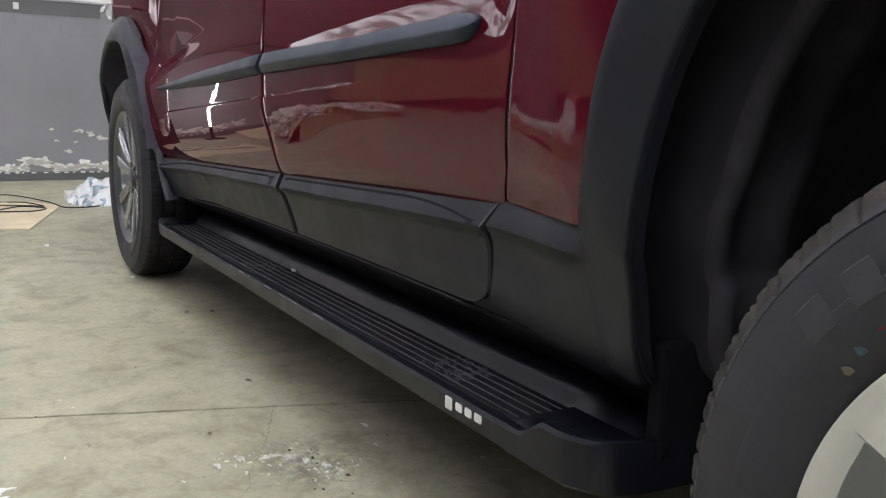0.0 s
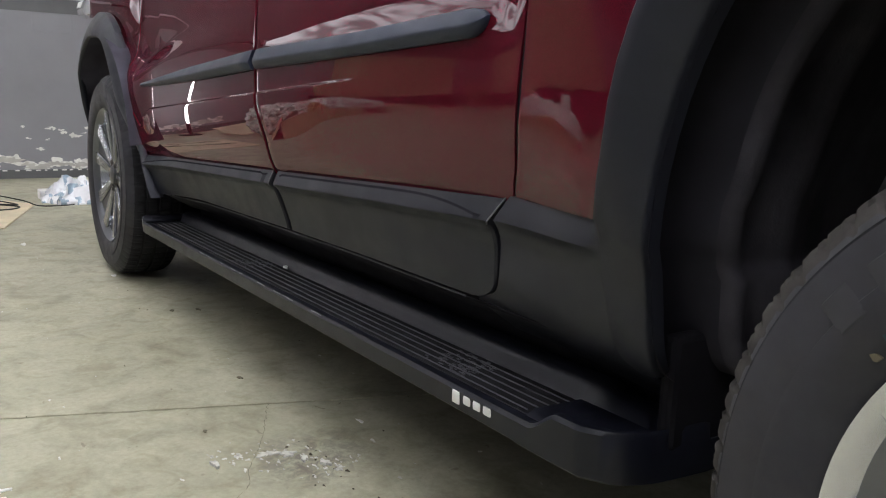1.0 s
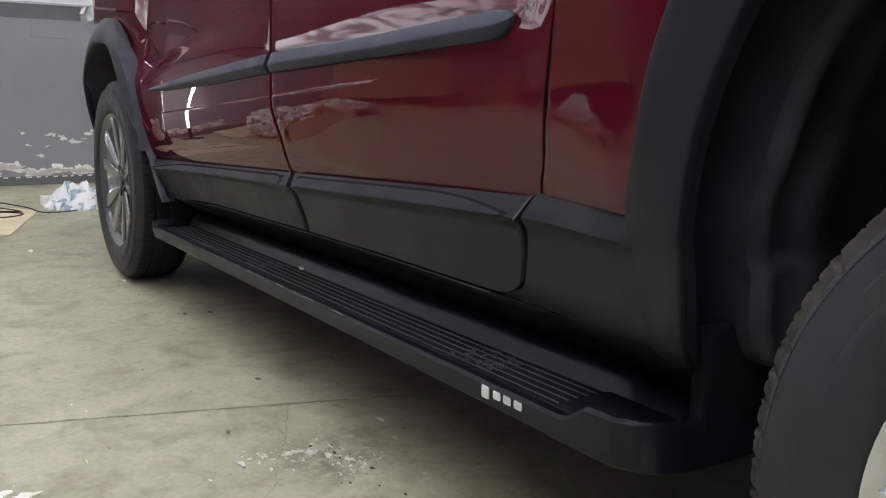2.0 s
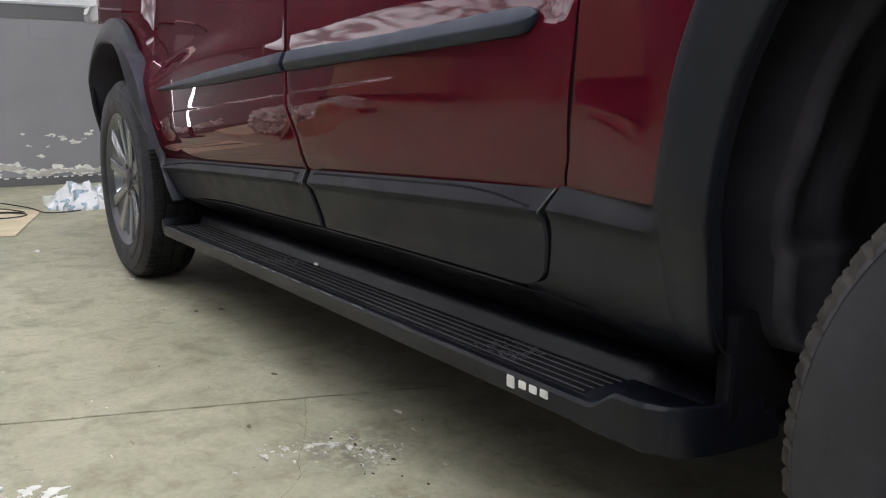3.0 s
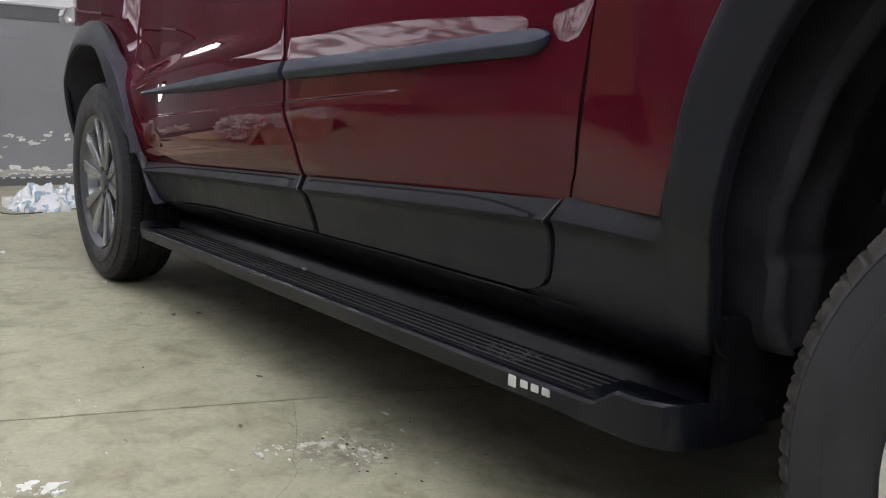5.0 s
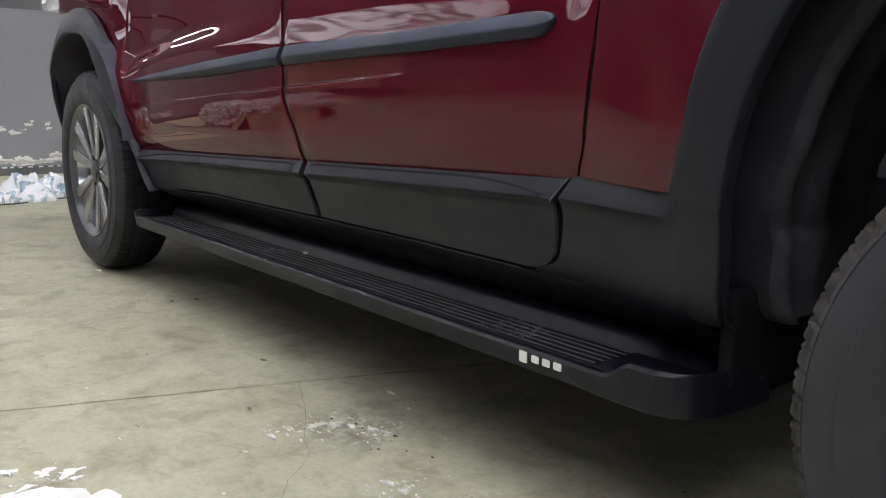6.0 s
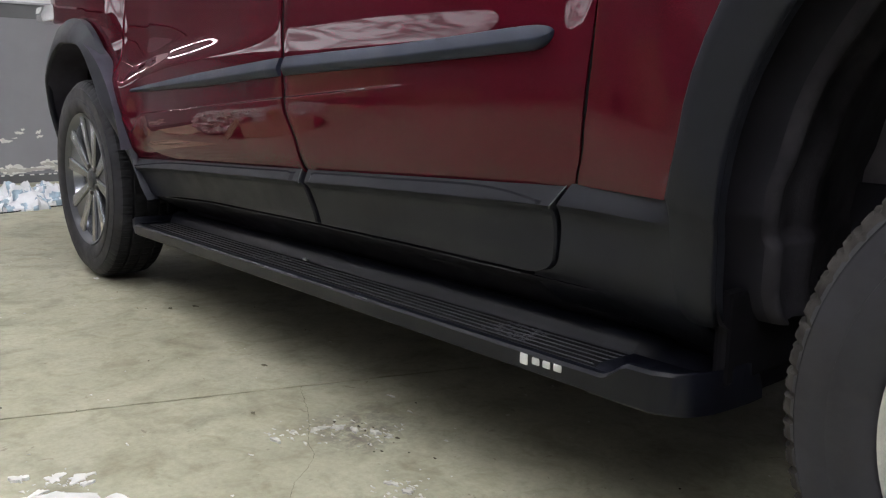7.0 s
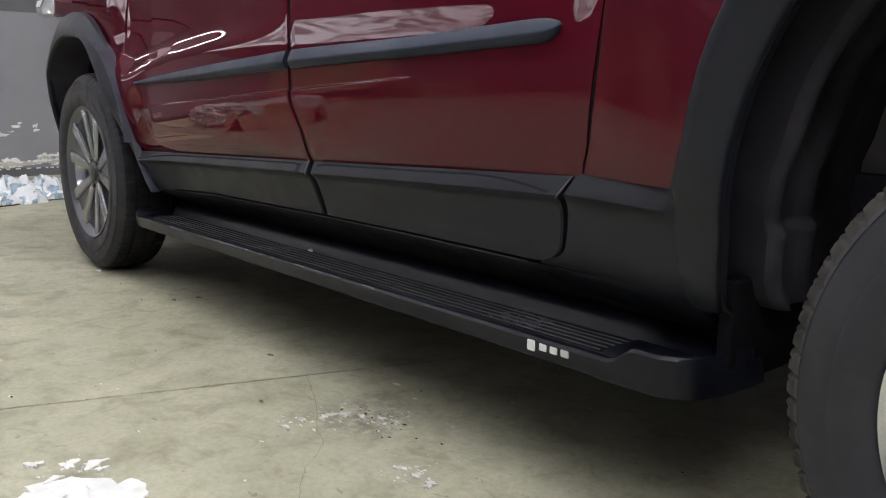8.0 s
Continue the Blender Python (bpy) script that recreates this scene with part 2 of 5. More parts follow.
def box(bm, x0, x1, y0, y1, z0, z1, bevel=0.0, mat=0, turn=None):
    r = bmesh.ops.create_cube(bm, size=1)
    vs = r["verts"]
    m = Matrix.LocRotScale(((x0 + x1) / 2, (y0 + y1) / 2, (z0 + z1) / 2), None, (x1 - x0, y1 - y0, z1 - z0))
    bmesh.ops.transform(bm, matrix=(turn or Matrix()) @ m, verts=vs)
    fs = list({f for v in vs for f in v.link_faces})
    for f in fs:
        f.material_index = mat
    if bevel:
        es = list({e for v in vs for e in v.link_edges})
        bmesh.ops.bevel(bm, geom=es, offset=bevel, segments=2, affect="EDGES", profile=0.6)
    return vs


def grid(bm, rows, close_u=False, close_v=False, mat=0):
    """Quads over rows of points, each row as long as the others."""
    vs = [[bm.verts.new(p) for p in r] for r in rows]
    n, k = len(vs), len(vs[0])
    for i in range(n if close_u else n - 1):
        for j in range(k if close_v else k - 1):
            f = bm.faces.new((vs[i][j], vs[(i + 1) % n][j], vs[(i + 1) % n][(j + 1) % k], vs[i][(j + 1) % k]))
            f.material_index = mat
    return vs


def cap(bm, ring):
    try:
        bm.faces.new(ring)
    except ValueError:
        pass


def tube(bm, pts, r, seg=8, mat=0):
    """A round bar along points."""
    pts = [Vector(p) for p in pts]
    rows = []
    for i, p in enumerate(pts):
        d = (pts[min(i + 1, len(pts) - 1)] - pts[max(i - 1, 0)]).normalized()
        a = d.cross(Vector((0, 0, 1)))
        if a.length < 0.1:
            a = d.cross(Vector((0, 1, 0)))
        a.normalize()
        b = d.cross(a)
        rows.append([p + r * (math.cos(t) * a + math.sin(t) * b) for t in (2 * math.pi * k / seg for k in range(seg))])
    vs = grid(bm, rows, close_v=True, mat=mat)
    cap(bm, vs[0])
    cap(bm, vs[-1])


def lerp_table(table, x):
    """Smooth interpolation through (x, value) pairs."""
    if x <= table[0][0]:
        return table[0][1]
    if x >= table[-1][0]:
        return table[-1][1]
    for i in range(len(table) - 1):
        if table[i][0] <= x <= table[i + 1][0]:
            break
    p1, p2 = table[i], table[i + 1]
    p0, p3 = table[max(i - 1, 0)], table[min(i + 2, len(table) - 1)]
    h = p2[0] - p1[0]
    m1 = (p2[1] - p0[1]) / (p2[0] - p0[0])
    m2 = (p3[1] - p1[1]) / (p3[0] - p1[0])
    t = (x - p1[0]) / h
    return ((2 * t ** 3 - 3 * t * t + 1) * p1[1] + (t ** 3 - 2 * t * t + t) * h * m1
            + (3 * t * t - 2 * t ** 3) * p2[1] + (t ** 3 - t * t) * h * m2)


def step(a, b, x):
    t = min(1, max(0, (x - a) / (b - a)))
    return t * t * (3 - 2 * t)


# ---------------------------------------------------------------- the room
X0, X1, Y0, Y1 = -5.90, 5.5, -6.5, 4.6
WY0, WY1 = -5.0, -1.75   # the ends of the added glowing band
def joint_x(y):
    return -1.133 + 0.338 * y


bm = bmesh.new()
box(bm, X0 - 0.2, X1 + 0.2, Y0 - 0.2, Y1 + 0.2, -0.15, -0.009)
floor = tagged(part("floor", bm, SHADE, smooth=0), "worn olive-grey concrete floor with stains and a straight joint", "floor", kind="structure")
for sgn in (-1, 1):
    bm = bmesh.new()
    rng = random.Random(5 + sgn)
    near = [(joint_x(y) + sgn * (0.0028 + 0.0014 * noise.noise((y * 9, sgn, 0)) + (rng.random() ** 6) * 0.005), y) for y in np.arange(Y0 - 0.2, Y1 + 0.201, 0.022)]
    edge = X1 + 0.2 if sgn > 0 else X0 - 0.2
    rows = [[(x + sgn * 0.0008, y, 0.0), (x, y, -0.001), (x, y, -0.03)] for x, y in near]
    vs = grid(bm, rows)
    outer = [bm.verts.new((edge, near[0][1], 0.0)), bm.verts.new((edge, near[-1][1], 0.0))]
    bm.faces.new([outer[0]] + [r[0] for r in vs] + [outer[1]])
    part("slab", bm, CONCRETE, floor, "", 0)

bm = bmesh.new()
box(bm, X0 - 0.2, X0, Y0, Y1, 0.0, 1.13)
wall = tagged(part("wall_west", bm, WALL, smooth=0), "grey painted wall with peeling paint near the floor", "wall", kind="structure")
bm = bmesh.new()
box(bm, X0 - 0.2, X0 + 0.004, Y0, Y1, 1.13, 1.225)
part("dark_band", bm, WALL_DARK, wall, "darker grey painted band", 0)
bm = bmesh.new()
box(bm, X0 - 0.2, X0 + 0.012, -0.9, Y1, 1.225, 1.24, 0.003)
part("ledge", bm, WALL_PALE, wall, "thin pale ledge", 0)
bm = bmesh.new()
box(bm, X0 - 0.2, X0 - 0.012, -0.32, Y1, 1.24, 2.3)
tagged(part("upper_wall_west", bm, WALL_WHITE, smooth=0), "white painted upper part of the wall", "wall", kind="structure")
# Out of view; its dark colour is there to darken the doors' reflection.
bm = bmesh.new()
box(bm, X0 - 0.2, X0 - 0.006, Y0, Y1, 2.3, CEIL)
box(bm, X0 - 0.2, X0 - 0.008, Y0, -0.32, 1.24, 2.3)
tagged(part("top_wall_west", bm, WALL_DARK, smooth=0), "unseen top of the wall, kept dark for the reflection in the paint", "wall", kind="structure")
for nm, a in (("wall_east", (X1, X1 + 0.2, Y0, Y1)), ("wall_south", (X0, X1, Y0 - 0.2, Y0)), ("wall_north", (X0, X1, Y1, Y1 + 0.2))):
    bm = bmesh.new()
    box(bm, *a, 0.0, 1.24)
    tagged(part(nm, bm, WALL, smooth=0), "grey painted workshop wall", "wall", kind="structure")
    bm = bmesh.new()
    box(bm, *a, 1.24, CEIL)
    # The unseen south wall is paler, added brightness for the doors to reflect.
    tagged(part("upper_" + nm, bm, WALL_PALE if nm == "wall_south" else WALL, smooth=0), "grey painted upper workshop wall", "wall", kind="structure")
bm = bmesh.new()
box(bm, X0 - 0.2, X1 + 0.2, Y0 - 0.2, Y1 + 0.2, CEIL, CEIL + 0.15)
tagged(part("ceiling", bm, CEILING, smooth=0), "plain pale painted ceiling", "ceiling", kind="structure")


def band_top(y):
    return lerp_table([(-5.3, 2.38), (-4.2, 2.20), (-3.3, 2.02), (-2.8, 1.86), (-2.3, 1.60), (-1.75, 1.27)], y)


def band_low(y):
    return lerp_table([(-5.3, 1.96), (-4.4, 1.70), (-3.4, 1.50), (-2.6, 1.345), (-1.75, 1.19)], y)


# Made-up glowing band, out of view, for the pale reflection above the mouldings.
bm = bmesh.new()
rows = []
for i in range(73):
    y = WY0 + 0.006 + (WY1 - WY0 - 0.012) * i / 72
    round_off = 0.5 * (band_top(y) - band_low(y)) * (1 - math.sqrt(max(0.0, 1 - max(0.0, 1 - (y - WY0) / 0.25) ** 2)))
    lo, hi = band_low(y) + round_off, band_top(y) - round_off
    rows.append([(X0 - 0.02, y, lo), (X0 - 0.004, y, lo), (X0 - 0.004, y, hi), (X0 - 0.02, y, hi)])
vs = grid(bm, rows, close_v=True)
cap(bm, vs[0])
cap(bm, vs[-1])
window = tagged(part("glow_band", bm, REFLECT_GLOW, None, "", 0), "added glowing band rising along the wall, unseen, for the paint's bright reflection", "window", kind="structure")
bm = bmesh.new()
box(bm, X0 - 0.02, X0 + 0.010, WY1 - 0.006, WY1 + 0.012, band_low(WY1) - 0.02, band_top(WY1) + 0.02, 0.004)
part("glow_band_end", bm, WALL_PALE, window, "", 0)


def strip_light(x, y, length=2.4, z=CEIL - 0.28, turn=0):
    top = thing("strip_light", "white twin-tube strip light hanging under the ceiling", "lamp", (x, y, z), "strip lights")
    top.rotation_euler[2] = radians(turn)
    bm = bmesh.new()
    box(bm, -length / 2, length / 2, -0.07, 0.07, 0.03, 0.08, 0.006)
    o = part("housing", bm, WALL_WHITE, None)
    o.parent = top
    for s in (-1, 1):
        bm = bmesh.new()
        tube(bm, [(-length / 2 + 0.03, 0.04 * s, 0.0), (length / 2 - 0.03, 0.04 * s, 0.0)], 0.016, 10)
        o = part("tube", bm, TUBE, None, "glowing fluorescent tube")
        o.parent = top
    for s in (-1, 1):
        bm = bmesh.new()
        tube(bm, [(s * length * 0.35, 0, 0.08), (s * length * 0.35, 0, CEIL - z)], 0.005, 6)
        o = part("hanger", bm, STEEL, None)
        o.parent = top
    return top


# Unseen lamps; the x 1.4 row is lengthened to brighten the rear wheel well.
for x, shift, rows in ((-4.4, 0.0, (1, 3, 5)), (-1.5, 0.15, range(3, 12)), (1.4, 0.30, range(-1, 12))):
    for k in rows:
        strip_light(x, -2.55 + shift + 0.45 * k)
# One more unseen strip, added to brighten the cartons that the paint reflects.
strip_light(-4.0, -3.6)

# a row of single tubes rising along the wall, end to end
def wall_light(y, z, rise):
    lamp = thing("wall_light", "single fluorescent tube in a slim sloping wall fitting", "lamp", (X0, y, z), "wall lights")
    lamp.rotation_euler[0] = -rise
    bm = bmesh.new()
    box(bm, 0.0, 0.03, -0.26, 0.26, -0.022, 0.022, 0.004)
    part("housing", bm, WALL_PALE).parent = lamp
    bm = bmesh.new()
    tube(bm, [(0.05, -0.245, 0.0), (0.05, 0.245, 0.0)], 0.0075, 10)
    part("tube", bm, TUBE_DIM, None, "glowing fluorescent tube").parent = lamp
    for sgn in (-1, 1):
        bm = bmesh.new()
        box(bm, 0.028, 0.07, sgn * 0.25 - 0.010, sgn * 0.25 + 0.010, -0.022, 0.022, 0.004)
        part("tube_holder", bm, WALL_WHITE).parent = lamp


for k in range(4):
    wall_light(-0.66 - 0.525 * k, 1.80 + 0.06 * k + 0.03 * k * k, math.atan2(0.06 + 0.06 * k, 0.525))

# an unseen upright tube a little before the wall, added for the front door's bright streak
lamp = thing("stroke_tube", "added upright glowing tube before the grey wall, unseen, for the streak on the front door", "lamp", (X0 + 0.32, -1.02, 0.0))
foot, head = Vector((X0 + 0.32, -1.02, 0.0)), Vector((X0 + 0.23, -1.135, 0.90))
bm = bmesh.new()
box(bm, X0 + 0.24, X0 + 0.40, -1.10, -0.94, 0.0, 0.018, 0.006)
part("foot_plate", bm, PLASTIC, lamp, "black plastic foot plate")
for nm, a, b, r, m, lab in (("handle", 0.015, 0.17, 0.018, PLASTIC, "black plastic handle"), ("tube", 0.17, 0.95, 0.011, TUBE_STROKE, "glowing fluorescent tube"), ("cap", 0.95, 1.0, 0.016, PLASTIC, "black plastic cap")):
    bm = bmesh.new()
    tube(bm, [foot.lerp(head, a + (b - a) * q / 4) for q in range(5)], r, 12)
    part(nm, bm, m, lamp, lab)

# ---------------------------------------------------------------- the truck
YC = 0.885          # the middle of the truck
XF, XR = -2.597, 0.394   # axles
RT = 0.352


def rake(x):
    return 0.045 * (x + 0.34)


PROFILE = [(0.30, 0.085), (0.39, 0.070), (0.46, 0.060), (0.52, 0.044), (0.535, 0.031), (0.55, 0.0225), (0.565, 0.0168), (0.58, 0.0128), (0.60, 0.0093), (0.62, 0.0070), (0.65, 0.0045),
           (0.68, 0.0026), (0.70, 0.0020), (0.72, 0.0020), (0.75, 0.0028), (0.785, 0.0045), (0.82, 0.0070), (0.85, 0.0100), (0.90, 0.0165), (0.95, 0.0240), (1.05, 0.0400), (1.15, 0.0580)]
RIDGE = [(-0.130, 0.0), (-0.080, -0.0012), (-0.040, -0.0030), (-0.012, -0.0042), (0.0, -0.0044), (0.0028, -0.00398), (0.0056, -0.00288), (0.0084, -0.00152), (0.0112, -0.00042), (0.014, 0.0), (0.03, 0.0)]


def crease_z(x):
    """The height of the sharp pressed line on the lower front door."""
    return 0.657 + 0.068 * (x + 1.2) - 0.050 * math.exp(-((x + 2.13) / 0.04) ** 2)


SHOULDER = [(-2.60, 0.004), (-2.42, 0.012), (-2.25, 0.027), (-2.07, 0.029), (-1.85, 0.0205), (-1.66, 0.0138), (-1.45, 0.0070), (-1.20, 0.0)]


def shoulder_z(x):
    return float(np.interp(x, [-2.30, -2.19, -2.07, -1.85, -1.59, -1.30], [0.735, 0.715, 0.743, 0.770, 0.791, 0.800]))


def side(x, z):
    """The y of the painted body side."""
    zr = z - rake(x)
    if x < -2.27 and zr > 0.80:
        zr -= 0.8 * (zr - 0.80) * step(-2.27, -2.40, x)
    if zr > 0.69:
        zr -= 0.95 * (zr - 0.69) * step(-0.33, -0.26, x)
    if zr > 0.80:
        zr -= (zr - 0.80) * (0.25 * step(-1.0, -1.4, x) + 0.40 * step(-1.5, -1.9, x))
    y = lerp_table(PROFILE, zr)
    if x < -0.66:
        d = z - crease_z(x)
        y += 0.72 * lerp_table(RIDGE, d * (2.4 if d > 0 else 1)) * step(-0.66, -0.95, x)
        # the broad shoulder over the front door's moulding
        u = min(1.0, max(0.0, (z - shoulder_z(x)) / 0.075 + 0.5))
        y += float(np.interp(x, *zip(*SHOULDER))) * (0.5 - 0.5 * math.cos(math.pi * u))
    y += 0.010 * ((max(x, -2.2) + 1.1) / 1.3) ** 2
    y += 0.009 * step(0.66, 0.57, z) * step(-1.1, -0.5, x) * step(-0.14, -0.26, x)
    low = 1 - step(0.90, 1.20, z)
    y -= (0.012 + 0.020 * low) * step(-0.36, -0.06, x)
    y -= (0.012 * (1 - step(0.70, 0.84, z)) + 0.014 * (1 - step(0.62, 0.80, z))) * step(-2.00, -2.26, x)
    y += 0.06 * step(-2.92, -3.35, x) + 0.03 * step(1.0, 1.5, x)
    return y


def bed_y(x, z):
    """The y of the painted bed side: nearly flat, leaning back upwards, rolled under at its lower edge."""
    flat = 0.0060 + 0.05 * (z - 0.63) + 0.014 * step(0.592, 0.552, z) - 0.032 * step(-0.36, -0.06, x) + 0.0035
    w = step(-0.345, -0.225, x) * step(-0.10, -0.16, x) * step(0.71, 0.655, z)
    y = side(x, z) - 0.065 * max(0.0, min(z, 0.86) - 0.715) * step(-0.345, -0.27, x) * step(-0.08, -0.16, x)
    return y + 0.36 * (flat - y) * w


def panel(name, rows, mat, parent, side_fn=side, label="", nx=24, flange=0.03, lip=0.003, far=False, nz=0, raked=False):
    """A pressed panel: rows of (z, x0, x1), rounded into a flange all round. raked: the rows follow the slope of the body's lines."""
    tab0 = [(r[0], r[1]) for r in rows]
    tab1 = [(r[0], r[2]) for r in rows]
    z0, z1 = rows[0][0], rows[-1][0]
    nz = nz or max(4, int((z1 - z0) / 0.014))
    zs = [z0, z0 + lip] + [z0 + (z1 - z0) * i / nz for i in range(1, nz)] + [z1 - lip, z1]
    if raked:
        zs = [z for z in zs if not -0.02 < z - 0.704 < 0.028]
        zs = sorted(zs + [c + d for c in (0.704,) for d in (-0.015, -0.009, -0.004, -0.001, 0.0003, 0.001, 0.0017, 0.0023, 0.0029, 0.0035, 0.0041, 0.0048, 0.0055, 0.0062, 0.008, 0.012, 0.018)])
    pts = []
    for iz, z in enumerate(zs):
        a, b = float(np.interp(z, *zip(*tab0))), float(np.interp(z, *zip(*tab1)))
        xs = [a, a + lip] + [a + (b - a) * i / nx for i in range(1, nx)] + [b - lip, b]
        row = []
        for ix, x in enumerate(xs):
            edge = iz in (0, len(zs) - 1) or ix in (0, len(xs) - 1)
            zz = z + (rake(x) if raked else 0)
            if raked and x < -0.6:
                zz += (crease_z(x) - 0.704 - rake(x)) * step(0.59, 0.685, z) * step(0.82, 0.725, z) * step(-0.6, -0.8, x)
            y = side_fn(x, zz) + (lip * 0.12 if edge else 0)
            row.append((x, 2 * YC - y if far else y, zz))
        pts.append(row)
    bm = bmesh.new()
    vs = grid(bm, pts)
    s = -1 if far else 1
    ring = vs[0][:] + [r[-1] for r in vs[1:]] + vs[-1][-2::-1] + [r[0] for r in vs[-2:0:-1]]
    back = [bm.verts.new(v.co + Vector((0, s * flange, 0))) for v in ring]
    n = len(ring)
    for i in range(n):
        bm.faces.new((ring[i], ring[(i + 1) % n], back[(i + 1) % n], back[i]))
    return part(name, bm, mat, parent, label)


def clad_top(x):
    return 0.549 + 0.050 * (x + 0.34)


def clad_low(x):
    return float(np.interp(x, [-2.32, -1.70, -1.14, -0.8, -0.3], [0.335, 0.369, 0.383, 0.389, 0.392]))


def clad_y(x, z):
    """The y of the plastic door cladding: a lower face, a ledge and a sloped top."""
    t = (z - clad_low(x)) / (clad_top(x) - clad_low(x))
    y = lerp_table([(0, 0.054), (0.15, 0.050), (0.4, 0.040), (0.66, 0.0270), (0.72, 0.0195), (0.745, 0.0150), (0.76, 0.0143), (0.78, 0.0152), (0.9, 0.0220), (1.0, 0.0285)], t)
    y += 0.010 * ((x + 1.1) / 1.3) ** 2
    y -= 0.022 * step(-0.36, -0.06, x) + 0.03 * step(-1.95, -2.22, x)
    y -= 0.040 * max(0.0, 1 - t) * step(-1.82, -2.10, x)
    y += 0.009 * step(-1.1, -0.5, x) * step(0.2, 0.6, t)
    return y


def cladding(name, x0, x1, parent, far=False, x0_low=None, x1_low=None, label=""):
    bm = bmesh.new()
    s = -1 if far else 1
    ts = [0, 0.008, 0.018, 0.03, 0.045, 0.06, 0.08, 0.10, 0.12] + [i / 34 for i in range(5, 34)] + [0.985, 1.0]
    pts = []
    nx = 30
    for k, t in enumerate(ts):
        a = x0 + (0 if x0_low is None else (x0_low - x0) * (1 - t))
        b = x1 + (0 if x1_low is None else x1_low(t) - x1)
        row = []
        us = [0, 0.0035 / (b - a)] + [i / nx for i in range(1, nx)] + [1 - 0.0035 / (b - a), 1]
        for i, u in enumerate(us):
            x = a + (b - a) * u
            z = clad_low(x) + (clad_top(x) - clad_low(x)) * t
            y = clad_y(x, z) + (0.0035 if k in (0, len(ts) - 1) or i in (0, len(us) - 1) else 0)
            row.append((x, 2 * YC - y if far else y, z))
        pts.append(row)
    vs = grid(bm, pts)
    ring = vs[0][:] + [r[-1] for r in vs[1:]] + vs[-1][-2::-1] + [r[0] for r in vs[-2:0:-1]]
    back = [bm.verts.new(v.co + Vector((0, s * 0.035, 0))) for v in ring]
    for i in range(len(ring)):
        bm.faces.new((ring[i], ring[(i + 1) % len(ring)], back[(i + 1) % len(ring)], back[i]))
    return part(name, bm, PLASTIC, parent, label)


def moulding(x0, x1, low, top, parent, far=False, tip=None, label="", out=0.019):
    """A door moulding: a bar with a sloped top face, tapering at one end."""
    bm = bmesh.new()
    rows = []
    n = 40
    for i in range(n + 1):
        u = math.sin(0.5 * math.pi * i / n) if tip == "round" else i / n
        x = x0 + (x1 - x0) * u
        a, b = low(x), top(x)
        k = 1.0
        if tip == "round":
            d = (x1 - x) / 0.038
            k = math.sqrt(max(0.0, 1 - (1 - min(1, d)) ** 2)) if d < 1 else 1.0
        if tip == "sharp":
            k = min(1.0, 0.25 + (x - x0) / 0.6)
        m = (a + b) / 2 + (0.006 if tip == "round" else 0) * (1 - k)
        h = max(0.002, (b - a) / 2 * (k if tip == "round" else 1))
        o = out * (0.35 + 0.65 * k)
        if i in (0, n):
            o *= 0.7
        pr = [(-1.0, -0.004), (-1.0, 0.40 * o), (-0.9, 0.55 * o), (-0.35, 0.97 * o), (-0.22, o), (-0.08, o * 0.97), (0.80, 0.52 * o), (0.95, 0.40 * o), (1.0, 0.25 * o), (1.0, -0.004)]
        row = []
        for zz, oo in pr:
            z = m + zz * h
            y = side(x, z) - oo
            row.append((x, 2 * YC - y if far else y, z))
        rows.append(row)
    vs = grid(bm, rows)
    cap(bm, vs[0])
    cap(bm, vs[-1])
    return part("door_moulding", bm, TRIM, parent, label or "grey plastic rubbing strip", 30)


def m_top(x):
    return float(np.interp(x, [-2.13, -2.0, -1.6, -1.19, -1.13, -0.72, -0.42, -0.33], [0.673, 0.688, 0.720, 0.748, 0.751, 0.764, 0.780, 0.781]))


def m_low(x):
    return float(np.interp(x, [-2.13, -2.0, -1.6, -1.2, -1.13, -0.72, -0.42, -0.33], [0.665, 0.669, 0.684, 0.708, 0.711, 0.728, 0.742, 0.748]))


def arch_front(z):
    """The x of the front arch's rear outer edge."""
    return float(np.interp(z, [0.44, 0.47, 0.507, 0.563, 0.615, 0.67, 0.735, 0.79, 0.85, 0.89], [-2.11, -2.133, -2.165, -2.203, -2.236, -2.283, -2.335, -2.39, -2.46, -2.53]))


